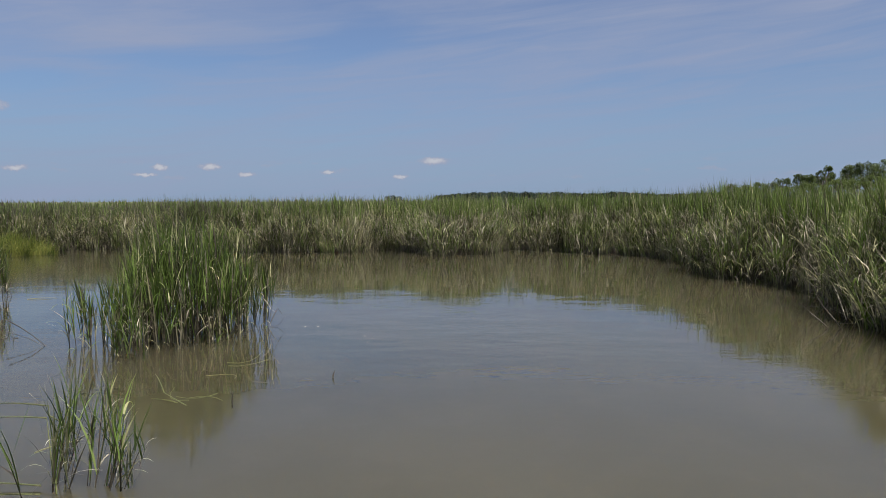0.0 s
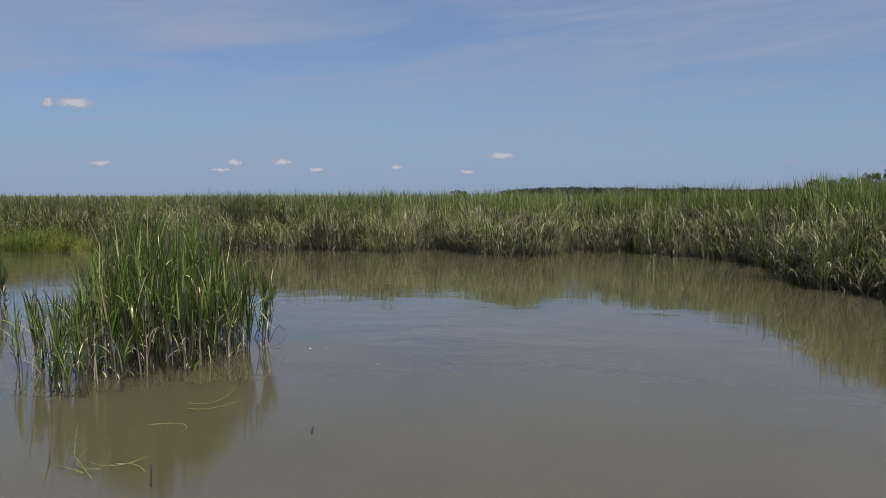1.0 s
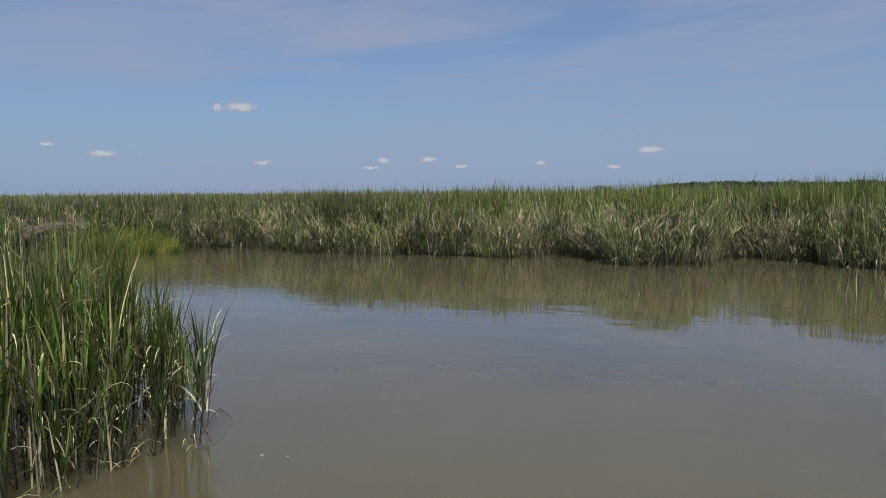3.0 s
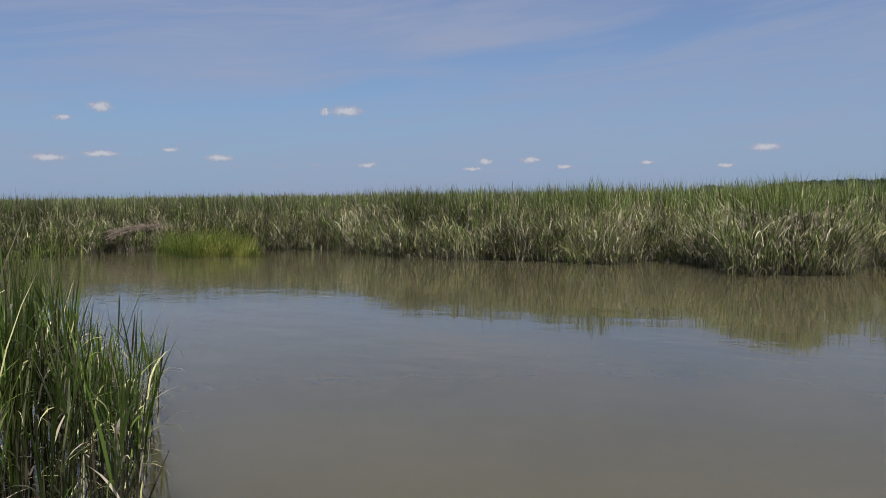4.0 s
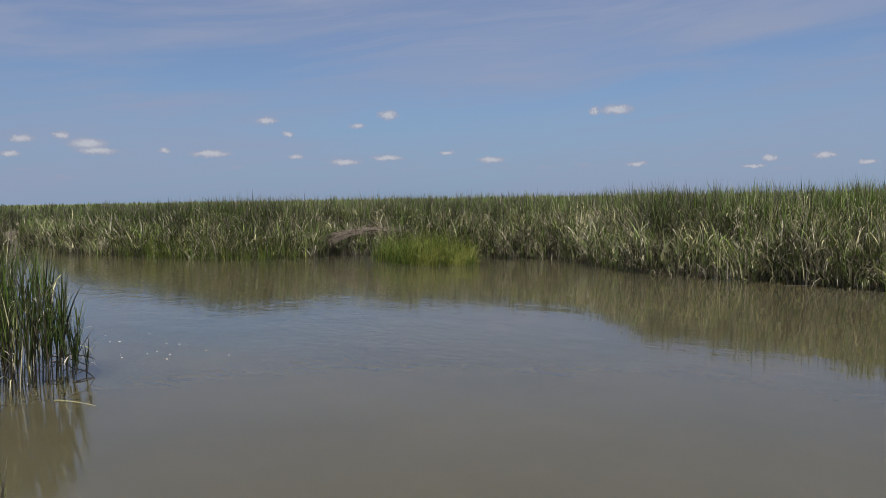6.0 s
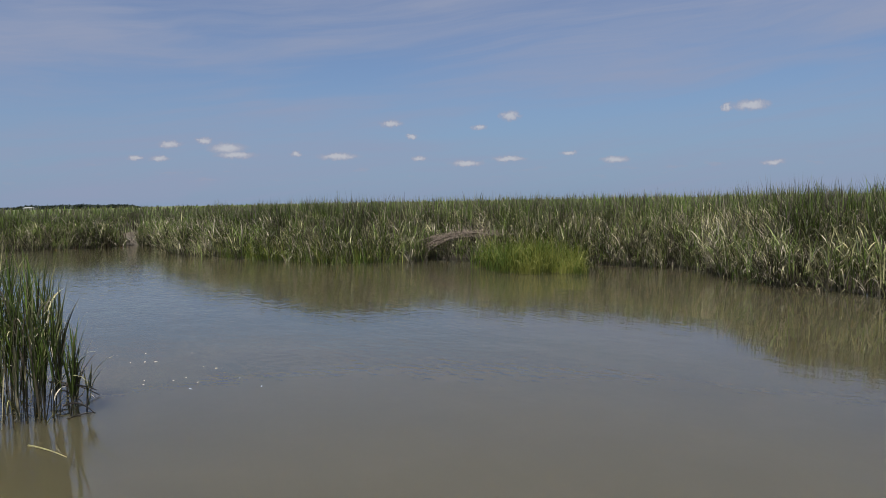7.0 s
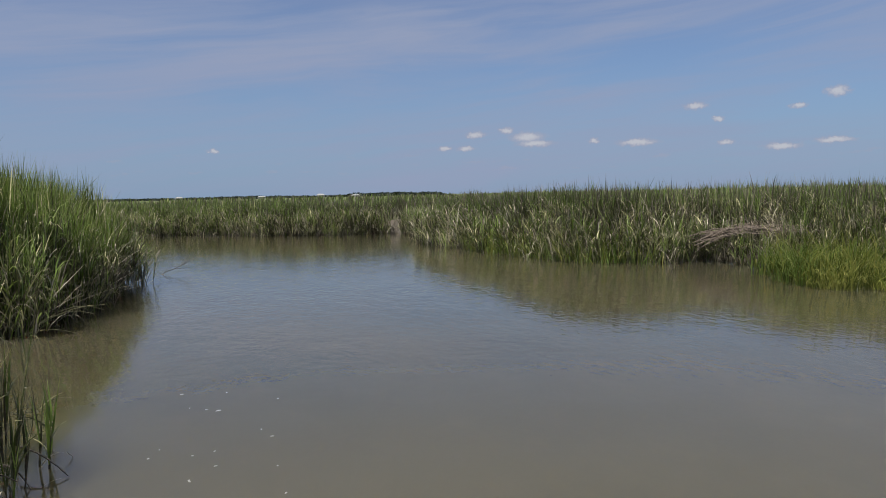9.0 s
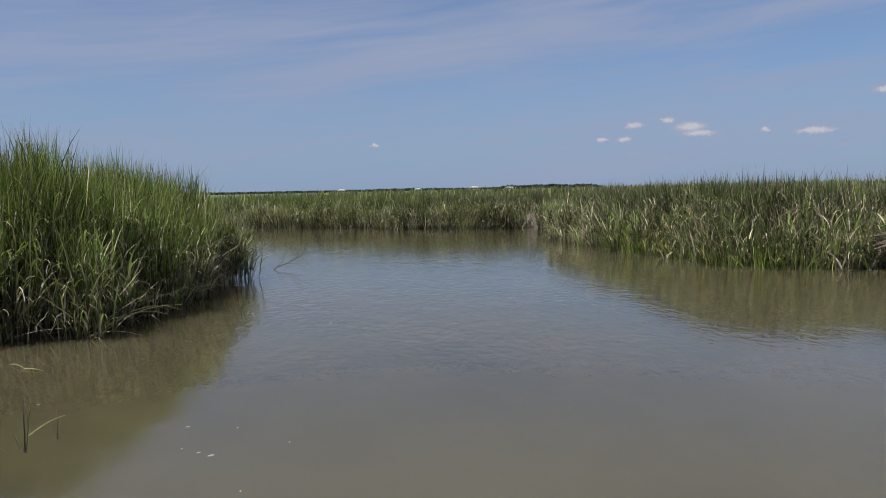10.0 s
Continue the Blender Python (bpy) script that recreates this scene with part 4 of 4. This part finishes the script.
GREENREED = plain_material("floating_leaf", (.06, .08, .02), (.14, .15, .05), 0.5, 20.0, 0.2)
floating_reeds(-2.0, 5.85, 140, 3, 0.10, "loose green grass leaves floating on the water", GREENREED)
floating_reeds(-1.95, 6.9, 30, 3, 0.12, "dull green grass leaves floating on the water", GREENREED)
floating_reeds(-5.0, 8.6, 130, 4, 0.15, "dark dead stems lying on the water", TWIG)
branch("dead_stalk", -16.0, 21.0, 200, [(0, 0, -.1), (.08, .01, .12), (.20, .02, .30), (.30, .02, .40)], 0.010, "leaning dead stalk standing in the shallows")


def fallen_stems(name, ways, radius, label, mat):
    """Long stems that have tipped over: each from its foot, through a sag, to its tip."""
    root = tagged(new(name), label, "debris")
    foot = Vector(ways[0][0])
    root.location = foot
    for a, c, sag in ways:
        a, c = Vector(a) - foot, Vector(c) - foot
        pts = [a.lerp(c, k / 5) + Vector((0, 0, sag * 4 * (k / 5) * (1 - k / 5))) for k in range(6)]
        part("stem", tube([tuple(p) for p in pts], radius, 5), mat, root)


PALEREED = plain_material("bleached_stem", (.15, .145, .065), (.33, .31, .17), 0.6, 18.0, 0.3)
fallen_stems("fallen_stems", [((-12.62, 10.93, -.02), (-13.48, 11.65, .20), .10), ((-12.70, 10.90, .02), (-13.68, 11.37, .30), .08), ((-12.58, 10.88, -.02), (-12.61, 11.51, .01), .07),
                              ((-12.80, 10.95, .0), (-13.30, 11.55, .12), .12), ((-12.66, 10.99, .0), (-13.62, 11.60, .12), .16), ((-12.50, 10.90, .35), (-12.62, 10.98, -.02), .02),
                              ((-12.55, 10.80, .45), (-12.85, 11.05, -.02), .02)], 0.008, "long pale fallen stems leaning out from the foot of the bank", PALEREED)
fallen_stems("fallen_stems", [((-12.97, 10.44, .35), (-12.66, 9.85, .10), .03), ((-13.05, 10.42, .40), (-12.70, 9.80, .16), .03), ((-12.90, 10.50, .30), (-12.45, 9.95, .08), .04),
                              ((-12.95, 10.55, .22), (-12.40, 10.10, .10), .02), ((-13.00, 10.50, .45), (-12.60, 9.90, .22), .05)], 0.008, "bundle of pale bent stems against the grassy bank", PALEREED)
fallen_stems("straw_leaf", [((-11.38, 10.83, .01), (-11.20, 11.05, .01), .015), ((-11.20, 11.05, .01), (-11.13, 11.24, .005), .008)], 0.006, "broken pale straw leaf floating at the bank", PALEREED)
fallen_stems("straw_leaf", [((-9.38, 12.05, -.01), (-9.76, 12.11, .02), .02)], 0.006, "pale straw leaf floating past a sprig", PALEREED)
fallen_stems("straw_leaf", [((-6.85, 12.0, .005), (-6.45, 12.16, .005), .01)], 0.006, "pale straw leaf lying on the water", PALEREED)
fallen_stems("floating_reeds", [((-2.02, 5.67, .0), (-2.30, 5.95, .03), .0), ((-2.30, 5.95, .03), (-2.55, 6.40, .08), .02), ((-2.12, 5.75, .0), (-2.35, 5.80, .02), .01)], 0.005, "green grass stem adrift on the water", GREENREED)
fallen_stems("straw_leaf", [((-2.03, 4.50, .005), (-2.08, 4.77, .012), .01)], 0.005, "pale straw leaf lying on the water", PALEREED)
fallen_stems("broken_stems", [((-2.12, 3.92, .0), (-2.37, 4.33, .38), .02), ((-2.37, 4.33, .38), (-2.85, 4.45, .36), .01), ((-2.15, 3.95, .05), (-2.34, 4.25, .33), .02),
                              ((-2.34, 4.25, .33), (-2.80, 4.30, .31), .01), ((-2.30, 4.20, .36), (-2.08, 4.10, .27), .01), ((-2.25, 4.0, .02), (-2.9, 4.05, .02), .01),
                              ((-2.2, 3.9, .01), (-2.7, 3.85, .01), .01)], 0.005, "broken dark green stems bent over at a sparse clump", GREENREED)
fallen_stems("straw_leaf", [((-2.42, 4.25, .12), (-2.18, 4.33, .17), .01)], 0.005, "pale straw leaf caught on grass stems", PALEREED)
fallen_stems("broken_stems", [((-8.15, 12.30, .12), (-7.90, 12.62, .01), .03), ((-7.36, 12.28, .10), (-7.39, 12.50, -.01), .05), ((-7.90, 12.30, .10), (-7.77, 12.48, -.01), .04),
                              ((-7.50, 12.28, .22), (-7.45, 12.52, .16), .02), ((-7.36, 12.30, .0), (-7.42, 12.50, .0), .01)], 0.008, "dark broken stems hanging off a grass clump into the water", TWIG)


def foam(x, y, size, seed):
    g = random.Random(seed)
    bm = bmesh.new()
    k = 9
    stretch, turn = g.uniform(1.3, 2.6), g.uniform(0, 6.28)
    rim = []
    for i in range(k):
        t = i * 2 * math.pi / k
        r = size * g.uniform(0.6, 1.15)
        px, py = math.cos(t) * r * stretch, math.sin(t) * r
        rim.append((px * math.cos(turn) - py * math.sin(turn), px * math.sin(turn) + py * math.cos(turn)))
    low = [bm.verts.new((a, c, 0.0)) for a, c in rim]
    mid = [bm.verts.new((a * 0.8, c * 0.8, 0.002)) for a, c in rim]
    for i in range(k):
        bm.faces.new((low[i], low[(i + 1) % k], mid[(i + 1) % k], mid[i]))
    bm.faces.new(mid)
    ob = part("foam_fleck", bm, FOAM)
    ob.location = (x, y, 0.001)
    tagged(ob, "small white fleck of foam on the water", "foam", "foam flecks")


FLECKS = [(-8.97, 13.33), (-7.85, 13.39), (-7.66, 13.27), (-7.76, 13.73), (-7.36, 13.77), (-8.22, 13.04), (-13.16, 13.44), (-9.50, 13.02), (-9.09, 13.12), (-8.08, 13.0),
          (-9.16, 13.74), (-8.29, 13.70), (-1.76, 9.26), (-1.60, 9.28), (-0.93, 8.61), (-0.82, 8.46), (-0.86, 8.23), (-10.1, 11.75), (-8.45, 13.63)]
for i, (fx, fy) in enumerate(FLECKS):
    foam(fx, fy, 0.014 if i == 0 else 0.004 + 0.005 * ((i * 7) % 5) / 4, 300 + i)
spray = random.Random(77)
for i in range(4):
    foam(-8.3 + spray.gauss(0, 0.9), 13.5 + spray.gauss(0, 0.3), spray.uniform(0.004, 0.008), 400 + i)
